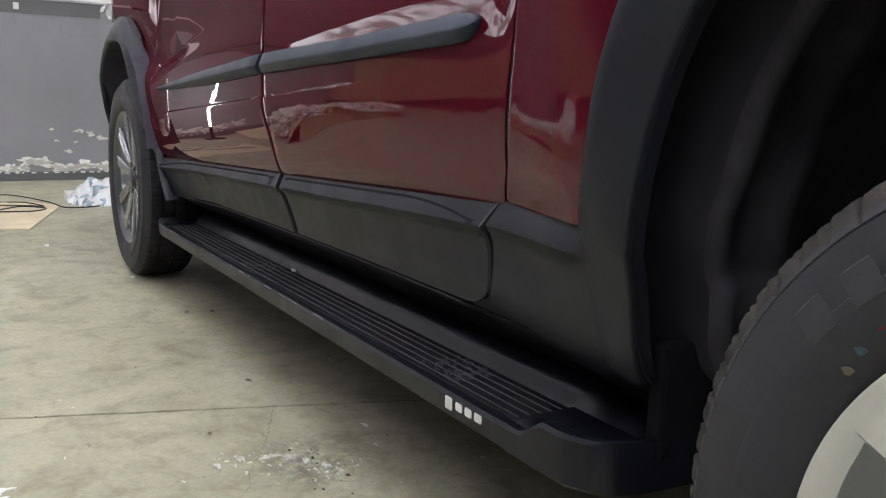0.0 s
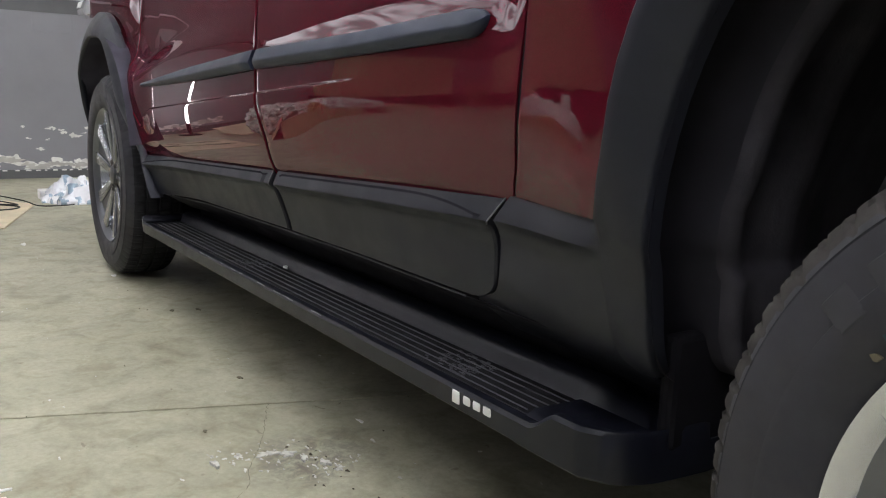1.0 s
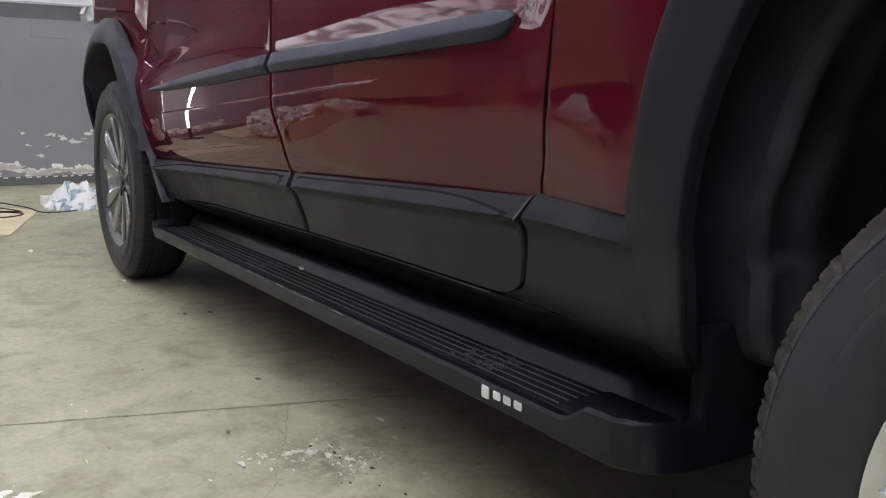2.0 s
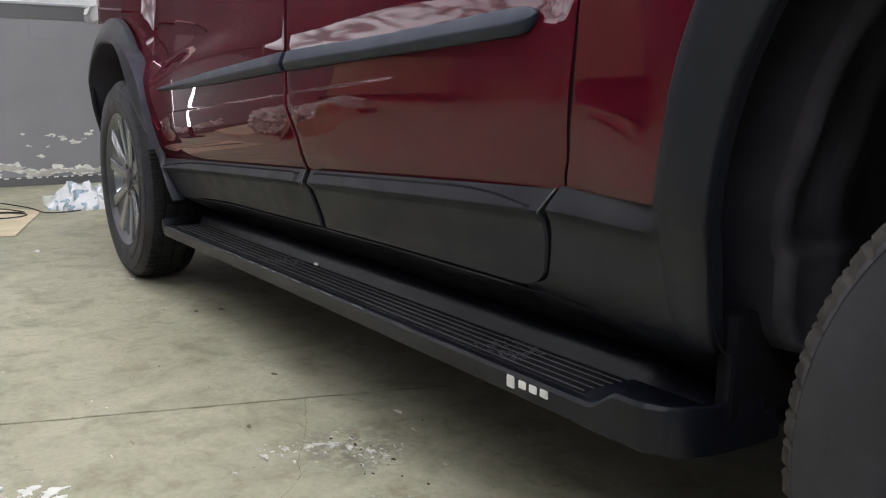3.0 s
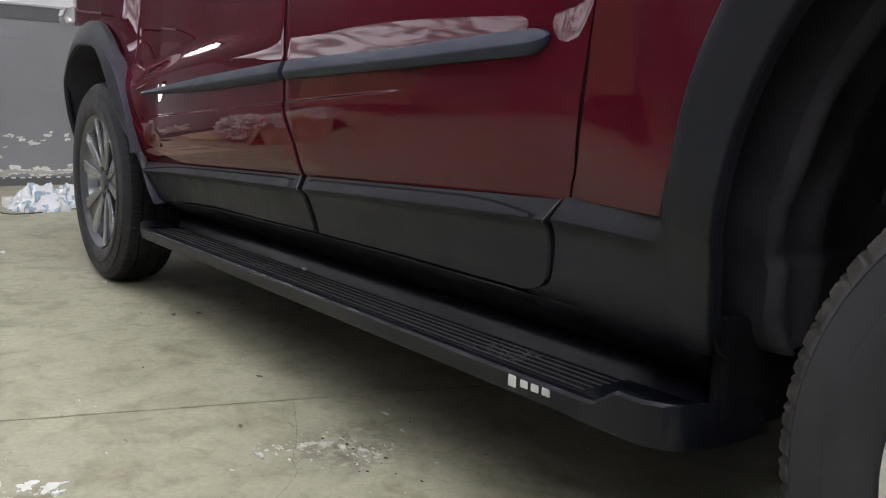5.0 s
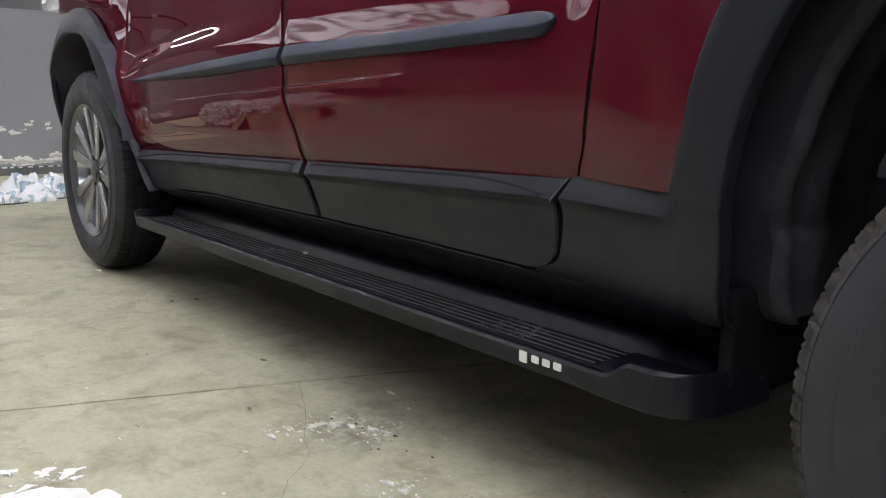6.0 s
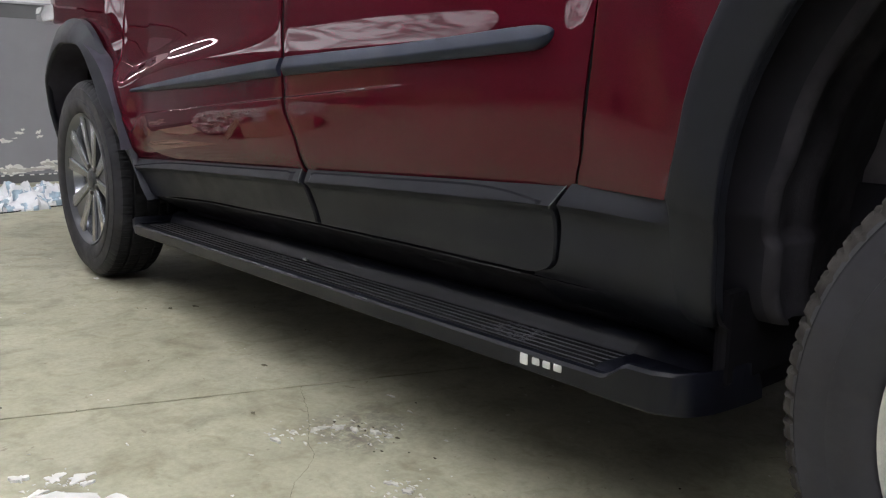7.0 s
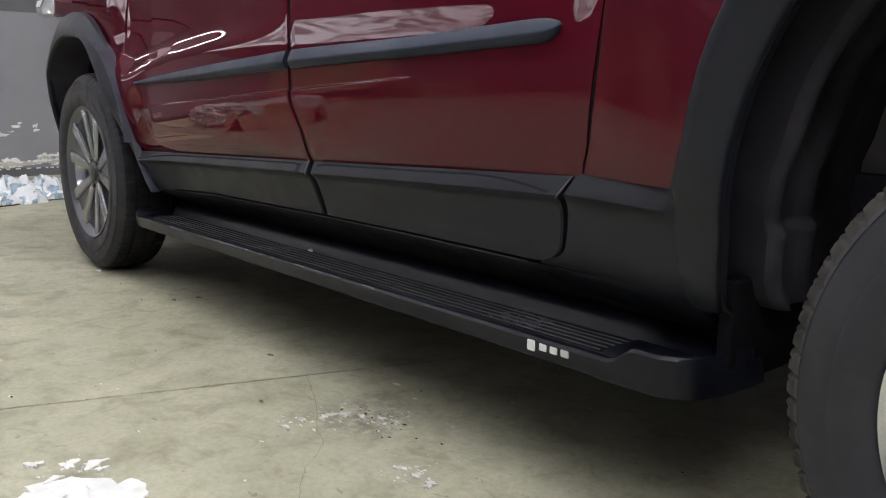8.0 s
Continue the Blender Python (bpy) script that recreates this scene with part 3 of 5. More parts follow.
def ring_flare(name, xc, zc, r_in, r_out, a0, a1, parent, far=False, y_lip=-0.045, y_out=0.0, label=""):
    """A wheel-arch flare swept round the arch, with a rolled lip inwards."""
    bm = bmesh.new()
    rows = []
    n = 96
    path = []
    for i in range(n + 1):
        a = radians(a0 + (a1 - a0) * i / n)
        back = float(np.interp(math.degrees(a), [120, 137, 152, 166, 180], [0, 0.0, 0.022, 0.050, 0.080]))
        low = step(radians(45), radians(2), a)
        path.append((xc + r_in(a) * math.cos(a), zc + r_in(a) * math.sin(a), xc + r_out(a) * math.cos(a), zc + r_out(a) * math.sin(a), y_lip + back + 0.047 * low, min(y_out + back - 0.004 * low, (side(xc + r_out(a) * math.cos(a), max(0.5, zc + r_out(a) * math.sin(a))) - 0.004) if a < radians(100) else 9)))
    for xi, zi, xo, zo, yl, yo in path:
        row = []
        k1, k2, k3 = 0.28, 0.66, 0.95
        for u, y in ((1.0, yo + 0.02), (1.0, yo - 0.0005), (0.94, yo - 0.003), (0.80, yo + k1 * (yl - yo)), (0.5, yo + k2 * (yl - yo)),
                     (0.2, yo + k3 * (yl - yo)), (0.06, yl + 0.002), (0.0, yl + 0.010), (0.0, yl + 0.016), (0.04, yl + 0.024)):
            row.append((xi + (xo - xi) * u, 2 * YC - y if far else y, zi + (zo - zi) * u))
        rows.append(row)
    grid(bm, rows)
    return part(name, bm, PLASTIC, parent, label, 50)


def plastic_y(z):
    """The y of the moulded plastic before the rear wheel."""
    return lerp_table([(0.30, 0.190), (0.33, 0.150), (0.36, 0.104), (0.385, 0.068), (0.42, 0.047), (0.46, 0.036), (0.495, 0.030), (0.507, 0.022), (0.513, 0.0165), (0.517, 0.016), (0.54, 0.024), (0.555, 0.030)], z)


def lip_path(n=40):
    """The rim of the rear wheel opening: (x, y, z) from behind the wheel, over it and down to the sill."""
    out = []
    for i in range(n + 1):
        a = math.pi * i / n
        out.append((0.40 + 0.467 * math.cos(a), -0.009, 0.53 + 0.467 * math.sin(a)))
    for i in range(1, 23):
        z = 0.53 - 0.16 * i / 22
        x = lerp_table([(0.37, -0.106), (0.385, -0.095), (0.42, -0.086), (0.46, -0.080), (0.50, -0.0725), (0.53, -0.067)], z)
        y = lerp_table([(0.37, 0.074), (0.385, 0.053), (0.42, 0.032), (0.46, 0.0195), (0.50, 0.005), (0.53, -0.009)], z)
        out.append((x, y, z))
    return out


def flare_y(x, z):
    """The y of the rear flare's outer edge, and how far it stands proud there (0 to 1)."""
    high = side(x, max(z, 0.56)) - 0.006
    base = lerp_table([(0.30, 0.179), (0.33, 0.139), (0.36, 0.093), (0.385, 0.057), (0.42, 0.036), (0.46, 0.0245), (0.50, 0.0175), (0.56, 0.014)], z)
    w = step(0.460, 0.580, z)
    return base + (high - base) * w, step(0.52, 0.57, z)


def rear_flare(parent, far):
    """The rear wheel-arch flare: a nearly flat band with a chamfered outer edge and a rolled rim, running down into the plastic before the wheel."""
    s, o = (-1, 2 * YC) if far else (1, 0)
    bm = bmesh.new()
    rows = []
    n = 40
    for i, (xl, yl, zl) in enumerate(lip_path(n)):
        if i <= n:
            a = math.pi * i / n
            xo, zo = 0.40 + 0.523 * math.cos(a), 0.55 + 0.523 * math.sin(a)
        else:
            xo, zo = -0.123 - 0.022 * step(0.53, 0.47, zl), zl + 0.02 * step(0.44, 0.53, zl)
        xo -= 0.024 * max(0.0, 1 - abs(zo - 0.552) / 0.085) ** 2
        yo, w = flare_y(xo, zo)
        pts = [(0.0, yo + 0.03), (0.0, yo + 0.0005), (0.03, yo - 0.0035 * w), (0.10, yo - 0.006 * w - 0.001)]
        for u in (0.3, 0.5, 0.7, 0.86, 0.95):
            v = (u - 0.1) / 0.9
            bow = 0.004 * (1 - (2 * v - 1) ** 2)
            pts.append((u, pts[3][1] + (yl + 0.001 - pts[3][1]) * (v if w > 0.5 else v * v * (3 - 2 * v)) - bow))
        pts += [(0.98, yl + 0.0016), (0.995, yl + 0.0045), (1.0, yl + 0.010), (1.0, yl + 0.026)]
        rows.append([(xo + (xl - xo) * u, o + s * y, zo + (zl - zo) * u) for u, y in pts])
    grid(bm, rows)
    return part("rear_flare", bm, PLASTIC, parent, "black plastic rear wheel-arch flare", 60)


def rear_liner(parent, far):
    """The folded liner of the rear wheel housing."""
    s, o = (-1, 2 * YC) if far else (1, 0)
    bm = bmesh.new()
    path = lip_path(40)
    rows = []
    prof = [(0.0, -0.001), (0.012, 0.030), (0.035, 0.080), (0.060, 0.095), (0.082, 0.090), (0.093, 0.040), (0.098, -0.012), (0.103, -0.025), (0.112, -0.030), (0.125, -0.026), (0.145, -0.014), (0.170, -0.010), (0.188, -0.014), (0.200, -0.021), (0.215, -0.023),
            (0.230, -0.019), (0.250, -0.008), (0.30, 0.005), (0.445, 0.015)]
    for x, y, z in path:
        xx = max(x, -0.086)
        low = z <= 0.53
        dx, dz = (-1, 0) if low else ((x - 0.40) / 0.467, (z - 0.53) / 0.467)
        wave = 0.010 * step(0.50, 0.485, z) - 0.008 * step(0.60, 0.56, z) * (x < 0.2) + 0.006 * noise.noise((z * 7, x * 7, 1))
        row = []
        for k, (yy, d) in enumerate(prof):
            deep = step(0.085, 0.105, yy)
            d2 = d - wave * deep
            ly = max(0.0, y + 0.008)
            row.append((xx + dx * d2, o + s * (ly + yy * (0.445 - ly) / 0.445), z + dz * d2))
        rows.append(row)
    grid(bm, [r[:7] for r in rows])
    grid(bm, [r[6:] for r in rows], mat=1)
    bmesh.ops.remove_doubles(bm, verts=bm.verts, dist=0.00001)
    return part("rear_liner", bm, [LINER_RIM, LINER_DEEP], parent, "black folded wheel-housing liner, coloured paler inside in place of light", 60)


def bed_plastic(parent, far):
    """The moulded plastic between the rear door and the rear wheel opening, with a ledge in line with the door's."""
    s, o = (-1, 2 * YC) if far else (1, 0)
    bm = bmesh.new()
    rows = []
    zs = [0.300, 0.33, 0.36, 0.375, 0.385, 0.389, 0.392, 0.396, 0.40, 0.406, 0.414, 0.424, 0.44, 0.46, 0.48, 0.49, 0.50, 0.507, 0.514, 0.520, 0.526, 0.534, 0.542, 0.548, 0.552]
    for k, z in enumerate(zs):
        t = (z - 0.392) / (0.549 - 0.392)
        x0 = (low_corner(max(0, t - 0.03)) + 0.0125 - 0.0035 * step(0.75, 1.0, t)) if z > 0.388 else -0.445 - 0.4 * (0.388 - z)
        x1 = -0.123 - 0.008 * step(0.53, 0.47, z)
        us = [0, 0.015] + [i / 22 for i in range(1, 22)] + [0.98, 1.0]
        row = []
        for i, u in enumerate(us):
            x = x0 + (x1 - x0) * u
            y = plastic_y(z)
            y -= 0.010 * step(-0.36, -0.16, x)
            y += 0.009 * step(-0.16, -0.30, x) * step(0.42, 0.48, z)
            y += (flare_y(-0.14, z)[0] + 0.0012 - y) * step(-0.168, -0.132, x)
            if i in (0, len(us) - 1):
                y += 0.006
            if k == len(zs) - 1:
                y += 0.01
            row.append((x, o + s * y, z))
        rows.append(row)
    vs = grid(bm, rows)
    for col, dx in ((0, 0.0), (-1, 0.0)):
        back = [bm.verts.new(r[col].co + Vector((dx, s * 0.05, 0))) for r in vs]
        for i in range(len(vs) - 1):
            bm.faces.new((vs[i][col], vs[i + 1][col], back[i + 1], back[i]))
    return part("bed_cladding", bm, PLASTIC, parent, "black textured plastic cladding before the rear wheel")


def low_corner(t):
    """The rear edge of the rear door's cladding, rounded at its lower corner."""
    return float(np.interp(t, [0, 0.012, 0.035, 0.07, 0.12, 0.18, 0.26, 0.40, 0.66, 0.75, 1.0], [-0.452, -0.432, -0.415, -0.402, -0.391, -0.384, -0.380, -0.378, -0.377, -0.374, -0.346]))


def wheel(name, x, parent, far=False, turn=0.0, face=-0.035):
    """An alloy wheel with ten spokes in five pairs, and a tyre with a cut tread."""
    yw = 2 * YC - face if far else face
    s = -1 if far else 1
    seg = 576

    def lathe(bm, prof, n=96, rfun=None, mat=0):
        rows = []
        for i in range(n):
            a = 2 * math.pi * i / n
            row = []
            for j, (d, r) in enumerate(prof):
                rr = r if rfun is None else rfun(i, j, d, r)
                row.append((x + rr * math.cos(a), yw + s * d, RT + rr * math.sin(a)))
            rows.append(row)
        return grid(bm, rows, close_u=True, mat=mat)

    # rim barrel and outer flange
    bm = bmesh.new()
    lathe(bm, [(0.030, 0.212), (0.018, 0.222), (0.010, 0.229), (0.008, 0.233), (0.012, 0.235), (0.022, 0.233)], 96)
    lathe(bm, [(0.030, 0.212), (0.06, 0.200), (0.12, 0.192), (0.19, 0.196)], 96, mat=1)
    # The front flange takes the web's darker alloy in place of shade.
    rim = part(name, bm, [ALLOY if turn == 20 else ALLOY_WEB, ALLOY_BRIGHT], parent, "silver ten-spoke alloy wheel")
    # spokes, in pairs
    for k in range(10):
        pair, sd = divmod(k, 2)
        a = 2 * math.pi * pair / 5 + radians(turn)
        ca, sa = math.cos(a), math.sin(a)
        bm = bmesh.new()
        rows = []
        for i in range(9):
            u = i / 8
            r = 0.045 + (0.222 - 0.045) * u
            off = (1 if sd else -1) * (0.013 + 0.054 * u)
            w = 0.0140 + 0.0125 * u
            d = 0.034 - 0.018 * u
            row = []
            for o, dd in ((-w, d + 0.030), (-w, d + 0.005), (-w + 0.005, d), (w - 0.005, d), (w, d + 0.005), (w, d + 0.030)):
                t = off + o
                row.append((x + r * ca - t * sa, yw + s * dd, RT + r * sa + t * ca))
            rows.append(row)
        vs = grid(bm, rows)
        cap(bm, vs[0])
        cap(bm, vs[-1])
        part("spoke", bm, ALLOY if turn == 20 else ALLOY_SHADED, rim, "", 30)
    # the recessed web that joins each pair
    for k in range(5):
        a = 2 * math.pi * k / 5 + radians(turn)
        ca, sa = math.cos(a), math.sin(a)
        bm = bmesh.new()
        rows = []
        for i in range(7):
            u = 0.05 + 0.94 * i / 6
            r = 0.045 + (0.222 - 0.045) * u
            h, d = 0.013 + 0.054 * u, 0.040 - 0.018 * u
            rows.append([(x + r * ca - t * sa, yw + s * dd, RT + r * sa + t * ca) for t, dd in ((-h, d + 0.012), (-h, d), (-0.4 * h, d + 0.004), (0.4 * h, d + 0.004), (h, d), (h, d + 0.012))])
        vs = grid(bm, rows)
        cap(bm, vs[0])
        cap(bm, vs[-1])
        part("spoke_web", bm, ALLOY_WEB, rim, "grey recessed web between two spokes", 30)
    bm = bmesh.new()
    lathe(bm, [(0.07, 0.066), (0.046, 0.064), (0.038, 0.056), (0.036, 0.034), (0.028, 0.032), (0.026, 0.026), (0.025, 0.004)], 48)
    part("hub_cap", bm, ALLOY_GREY, rim, "grey centre cap")
    for k in range(5):
        a = 2 * math.pi * (k + 0.5) / 5 + radians(turn)
        bm = bmesh.new()
        c = (x + 0.05 * math.cos(a), RT + 0.05 * math.sin(a))
        rows = [[(c[0] + rr * math.cos(b), yw + s * d, c[1] + rr * math.sin(b)) for b in (math.pi * q / 3 for q in range(6))] for d, rr in ((0.05, 0.010), (0.032, 0.010), (0.029, 0.007))]
        vs = grid(bm, rows, close_v=True)
        cap(bm, vs[-1])
        part("wheel_nut", bm, STEEL, rim, "", 30)
    bm = bmesh.new()
    lathe(bm, [(0.085, 0.03), (0.085, 0.150), (0.105, 0.150), (0.105, 0.03)], 64)
    part("brake_disc", bm, STEEL, rim, "dull steel brake disc")
    # tyre
    prof = [(0.024, 0.228), (0.012, 0.236), (0.005, 0.246), (0.001, 0.262), (-0.001, 0.278), (0.000, 0.284), (0.0025, 0.285), (0.002, 0.300), (0.0048, 0.3205), (0.0088, 0.3212), (0.0078, 0.3232),
            (0.0135, 0.330), (0.020, 0.3395), (0.027, 0.3455), (0.040, 0.3495), (0.056, 0.351), (0.057, 0.343), (0.065, 0.343), (0.066, 0.352), (0.096, 0.352), (0.097, 0.344), (0.107, 0.344),
            (0.108, 0.352), (0.138, 0.352), (0.139, 0.343), (0.147, 0.343), (0.148, 0.351), (0.170, 0.348), (0.184, 0.338), (0.200, 0.300), (0.196, 0.24)]

    deep = 1.0 if turn == 20 else 0.35

    def cut(i, j, d, r):
        k = i % 8
        wear = 0.75 + 0.5 * noise.noise((i // 8 * 1.7, 0.3, 5.1))
        if 11 <= j <= 15 or 26 <= j <= 28:
            if k in (0, 1):
                return r - deep * wear * (0.0115 if j >= 13 else 0.0055)
            if k == (4 if i // 8 % 2 else 3) and j in (13, 14, 15):
                return r - deep * 0.0065 * wear
            return r - deep * 0.0016 * (1 - wear) - deep * 0.0008 * noise.noise((i * 0.9, j, 2.2))
        if 18 <= j <= 19 or 22 <= j <= 23:
            if k in (2,):
                return r - deep * 0.006
        return r

    bm = bmesh.new()
    rows = lathe(bm, prof, seg, cut)
    crown = {v for row in rows for v in row[11 if turn == 20 else 13:29]}
    for f in bm.faces:
        f.material_index = int(all(v in crown for v in f.verts))
    tyre = part("tyre", bm, [RUBBER, RUBBER_DUSTY if turn == 20 else RUBBER_SHADED], rim, "black rubber tyre with a blocky tread", 32)
    # worn lettering reduced to plain raised plates, and chalk marks
    if not far and turn == 20:
        for k in range(6):
            a0 = radians(144.8 - 9.2 * k)
            bm = bmesh.new()
            rows = []
            for i in range(6):
                a = a0 - radians(5.6) * i / 5
                e = 0.0 if i in (0, 5) else 1.0
                rows.append([(x + rr * math.cos(a), yw + s * (dd - 0.0012 * e * (0 if q in (0, 5) else 1)), RT + rr * math.sin(a)) for q, (rr, dd) in enumerate(((0.2735, -0.0004), (0.275, -0.0006), (0.282, -0.0006), (0.290, 0.0018), (0.3005, 0.0022), (0.302, 0.0026)))])
            grid(bm, rows)
            part("sidewall_plate", bm, RUBBER_PALE, rim, "plain raised plate on the tyre's sidewall", 25)
        for a, r, w, mat in ((139.5, 0.2525, 0.0042, CHALK_BLUE), (143.5, 0.248, 0.0042, CHALK_TAN), (134.5, 0.258, 0.003, RED_LENS)):
            bm = bmesh.new()
            a = radians(a)
            pts = [(x + r * math.cos(a) + w * math.cos(q) * (1 + 0.3 * math.sin(3 * q)), RT + r * math.sin(a) + 0.7 * w * math.sin(q)) for q in (2 * math.pi * k / 14 for k in range(14))]
            low = [bm.verts.new((p, yw + s * 0.004, q)) for p, q in pts]
            top = [bm.verts.new((p, yw + s * 0.0022, q)) for p, q in pts]
            for i in range(14):
                bm.faces.new((low[i], low[(i + 1) % 14], top[(i + 1) % 14], top[i]))
            bm.faces.new(top)
            part("chalk_mark", bm, mat, rim, "small coloured mark on the sidewall", 0)
    return rim


truck = thing("pickup_truck", "dark red double-cab pickup truck with black plastic cladding", "truck", (XR, YC, 0))

for far in (False, True):
    sfx = dict(far=far)
    # rear door
    gap = [(0.36, -1.097), (0.46, -1.108), (0.52, -1.116), (0.55, -1.119), (0.58, -1.126), (0.61, -1.143), (0.64, -1.157), (0.68, -1.163), (0.75, -1.167), (0.87, -1.185), (1.10, -1.20)]

    def gx(z, d):
        return float(np.interp(z, *zip(*gap))) + d

    def rear_edge(z):
        return float(np.interp(z, [0.50, 0.549, 0.578, 0.646, 0.718, 0.788, 1.0, 1.12], [-0.338, -0.331, -0.311, -0.294, -0.284, -0.274, -0.246, -0.230]))

    zs = [0.537, 0.56, 0.585, 0.60, 0.615, 0.63, 0.645, 0.66, 0.675, 0.70, 0.75, 0.80, 0.90, 1.0, 1.12]
    door = panel("rear_door", [(z, gx(z - 0.035, 0.0080), rear_edge(max(z, 0.551)) - 0.004) for z in zs], PAINT, truck, nx=40, raked=True, lip=0.0018, label="dark red painted rear door", **sfx)

    cladding("door_cladding", -1.106, -0.350, door, far, -1.096, low_corner, "black textured plastic door cladding")
    moulding(-1.150, -0.359, m_low, m_top, door, far, "round")
    # front door
    fe = [(0.44, -2.125), (0.47, -2.150), (0.507, -2.182), (0.563, -2.220), (0.615, -2.253), (0.66, -2.290), (0.72, -2.293), (0.84, -2.281), (0.95, -2.270), (1.10, -2.262)]
    zs2 = [0.535, 0.56, 0.585, 0.60, 0.615, 0.63, 0.645, 0.66, 0.675, 0.70, 0.75, 0.80, 0.90, 1.0, 1.12]
    fdoor = panel("front_door", [(z, float(np.interp(z + rake(-2.25), *zip(*fe))), gx(z - 0.035, -0.0055)) for z in zs2], PAINT, truck, nx=110, nz=96, raked=True, lip=0.0018, label="dark red painted front door", **sfx)
    cladding("door_cladding", -2.140, -1.127, fdoor, far, -2.035, lambda t: -1.127 + 0.012 * (1 - t), "black textured plastic door cladding")
    moulding(-2.115, -1.172, m_low, m_top, fdoor, far, "sharp")
    # dark strips added in the gaps beside the rear door, for the shade there
    so, ss = (2 * YC, -1) if far else (0, 1)
    for fn in (lambda z: gx(z - 0.035, 0.0012), lambda z: rear_edge(max(z, 0.551))):
        bm = bmesh.new()
        pts = []
        for i in range(40):
            z = 0.535 + 0.58 * i / 39
            x = fn(z)
            zz = z + rake(x)
            pts.append((x, so + ss * (side(x, zz) + 0.0085), zz))
        tube(bm, pts, 0.0066, 8)
        part("gap_shade", bm, BLACK_RUBBER, truck, "dark strip in the door gap in place of its shade")
    # bed side
    def arch_x(z):
        return 0.418 - math.sqrt(max(0.0, 0.548 ** 2 - (z - 0.545) ** 2))

    zb = [0.546, 0.60, 0.66, 0.72, 0.80, 0.88, 0.96, 1.04]
    panel("bed_side", [(z, rear_edge(z) + 0.004, arch_x(z) + 0.030) for z in zb], PAINT, truck, side_fn=bed_y, nx=24, label="dark red painted side of the cargo bed", **sfx)
    panel("bed_side_top", [(1.045, -0.285, 1.46), (1.12, -0.275, 1.46), (1.2, -0.27, 1.46)], PAINT, truck, nx=30, label="dark red painted upper bed side", **sfx)
    panel("bed_side_rear", [(0.55, 0.905, 1.46), (0.68, 0.890, 1.46), (0.8, 0.835, 1.46), (0.92, 0.740, 1.46), (1.04, 0.56, 1.46)], PAINT, truck, nx=20, label="dark red painted rear corner of the bed", **sfx)
    panel("corner_cladding", [(0.40, 0.93, 1.44), (0.47, 0.92, 1.44), (0.546, 0.915, 1.44)], PLASTIC, truck, nx=12, label="black plastic cladding behind the rear wheel", **sfx)
    # front fender
    fr = []
    for z in (0.655, 0.69, 0.735, 0.79, 0.85, 0.885):
        fr.append((z, arch_front(z) - 0.02, float(np.interp(z, *zip(*fe))) - 0.006))
    fr += [(0.905, -2.75, -2.278), (0.915, -3.02, -2.276), (0.96, -3.09, -2.272), (1.06, -3.11, -2.265)]
    panel("front_fender", fr, PAINT, truck, nx=44, nz=50, label="dark red painted front fender", **sfx)
    # flares
    rear_flare(truck, far)
    rear_liner(truck, far)
    bed_plastic(truck, far)
    def r_high(a):
        return lerp_table([(-6, 0.650), (-3, 0.598), (0, 0.552), (4, 0.516), (7.6, 0.491), (11.6, 0.474), (17, 0.452), (25.5, 0.4385), (33.6, 0.4335), (43.2, 0.431), (54, 0.445), (63.5, 0.464), (74, 0.494), (83, 0.519), (93.5, 0.538), (111, 0.562), (121, 0.575), (140, 0.545), (180, 0.500)], math.degrees(a))

    def r_low(a):
        return lerp_table([(-6, 0.648), (-3, 0.590), (0, 0.525), (4, 0.472), (7.6, 0.440), (11.6, 0.424), (17, 0.405), (25.5, 0.391), (33.6, 0.385), (43.2, 0.384), (59.4, 0.404), (68, 0.425), (77, 0.443), (93, 0.450), (108, 0.468), (130, 0.470), (180, 0.410)], math.degrees(a))

    ring_flare("front_flare", XF, 0.375, r_low, r_high, -3.0, 178, truck, far, y_lip=-0.042, y_out=-0.004, label="black plastic front wheel-arch flare")
    wheel("rear_wheel", XR, truck, far, 20, -0.046)
    wheel("front_wheel", XF, truck, far, 80, -0.028)
    # sill under the doors
    bm = bmesh.new()
    s = -1 if far else 1
    rows = []
    for i in range(41):
        x = -2.15 + 2.04 * i / 40
        c = clad_low(x)
        rows.append([(x, (2 * YC if far else 0) + s * y, z) for y, z in ((0.085, c + 0.010), (0.072, c - 0.004), (0.066, c - 0.007), (0.070, c - 0.011), (0.105, c - 0.030), (0.150, c - 0.055), (0.185, 0.285), (0.23, 0.25))])
    grid(bm, rows)
    part("sill", bm, SILL, truck, "black plastic sill")
    # inner shell behind the gaps
    bm = bmesh.new()
    y0, y1 = sorted(((2 * YC if far else 0) + s * 0.075, (2 * YC if far else 0) + s * 0.20))
    box(bm, -2.14, -0.19, y0, y1, 0.40, 1.10)
    part("inner_shell", bm, SHADE, truck, smooth=0)

# body over the fenders: hood, cab, bed
def loft(bm, secs):
    """A closed shell through sections (x, points on the near half), mirrored about the middle."""
    rows = []
    for x, pts in secs:
        row = []
        for yy, z in pts:
            row.append((x, yy, z))
        for yy, z in reversed(pts):
            row.append((x, 2 * YC - yy, z))
        rows.append(row)
    vs = grid(bm, rows, close_v=True)
    cap(bm, vs[0])
    cap(bm, vs[-1])


bm = bmesh.new()
loft(bm, [(-3.45, [(0.30, 0.62), (0.28, 0.80), (0.40, 0.88)]), (-3.25, [(0.16, 0.62), (0.13, 0.90), (0.3, 0.99)]), (-2.9, [(0.12, 0.62), (0.06, 1.02), (0.25, 1.08)]),
          (-2.3, [(0.12, 0.62), (0.075, 1.08), (0.22, 1.15)]), (-2.05, [(0.14, 0.62), (0.09, 1.10), (0.22, 1.18)])])
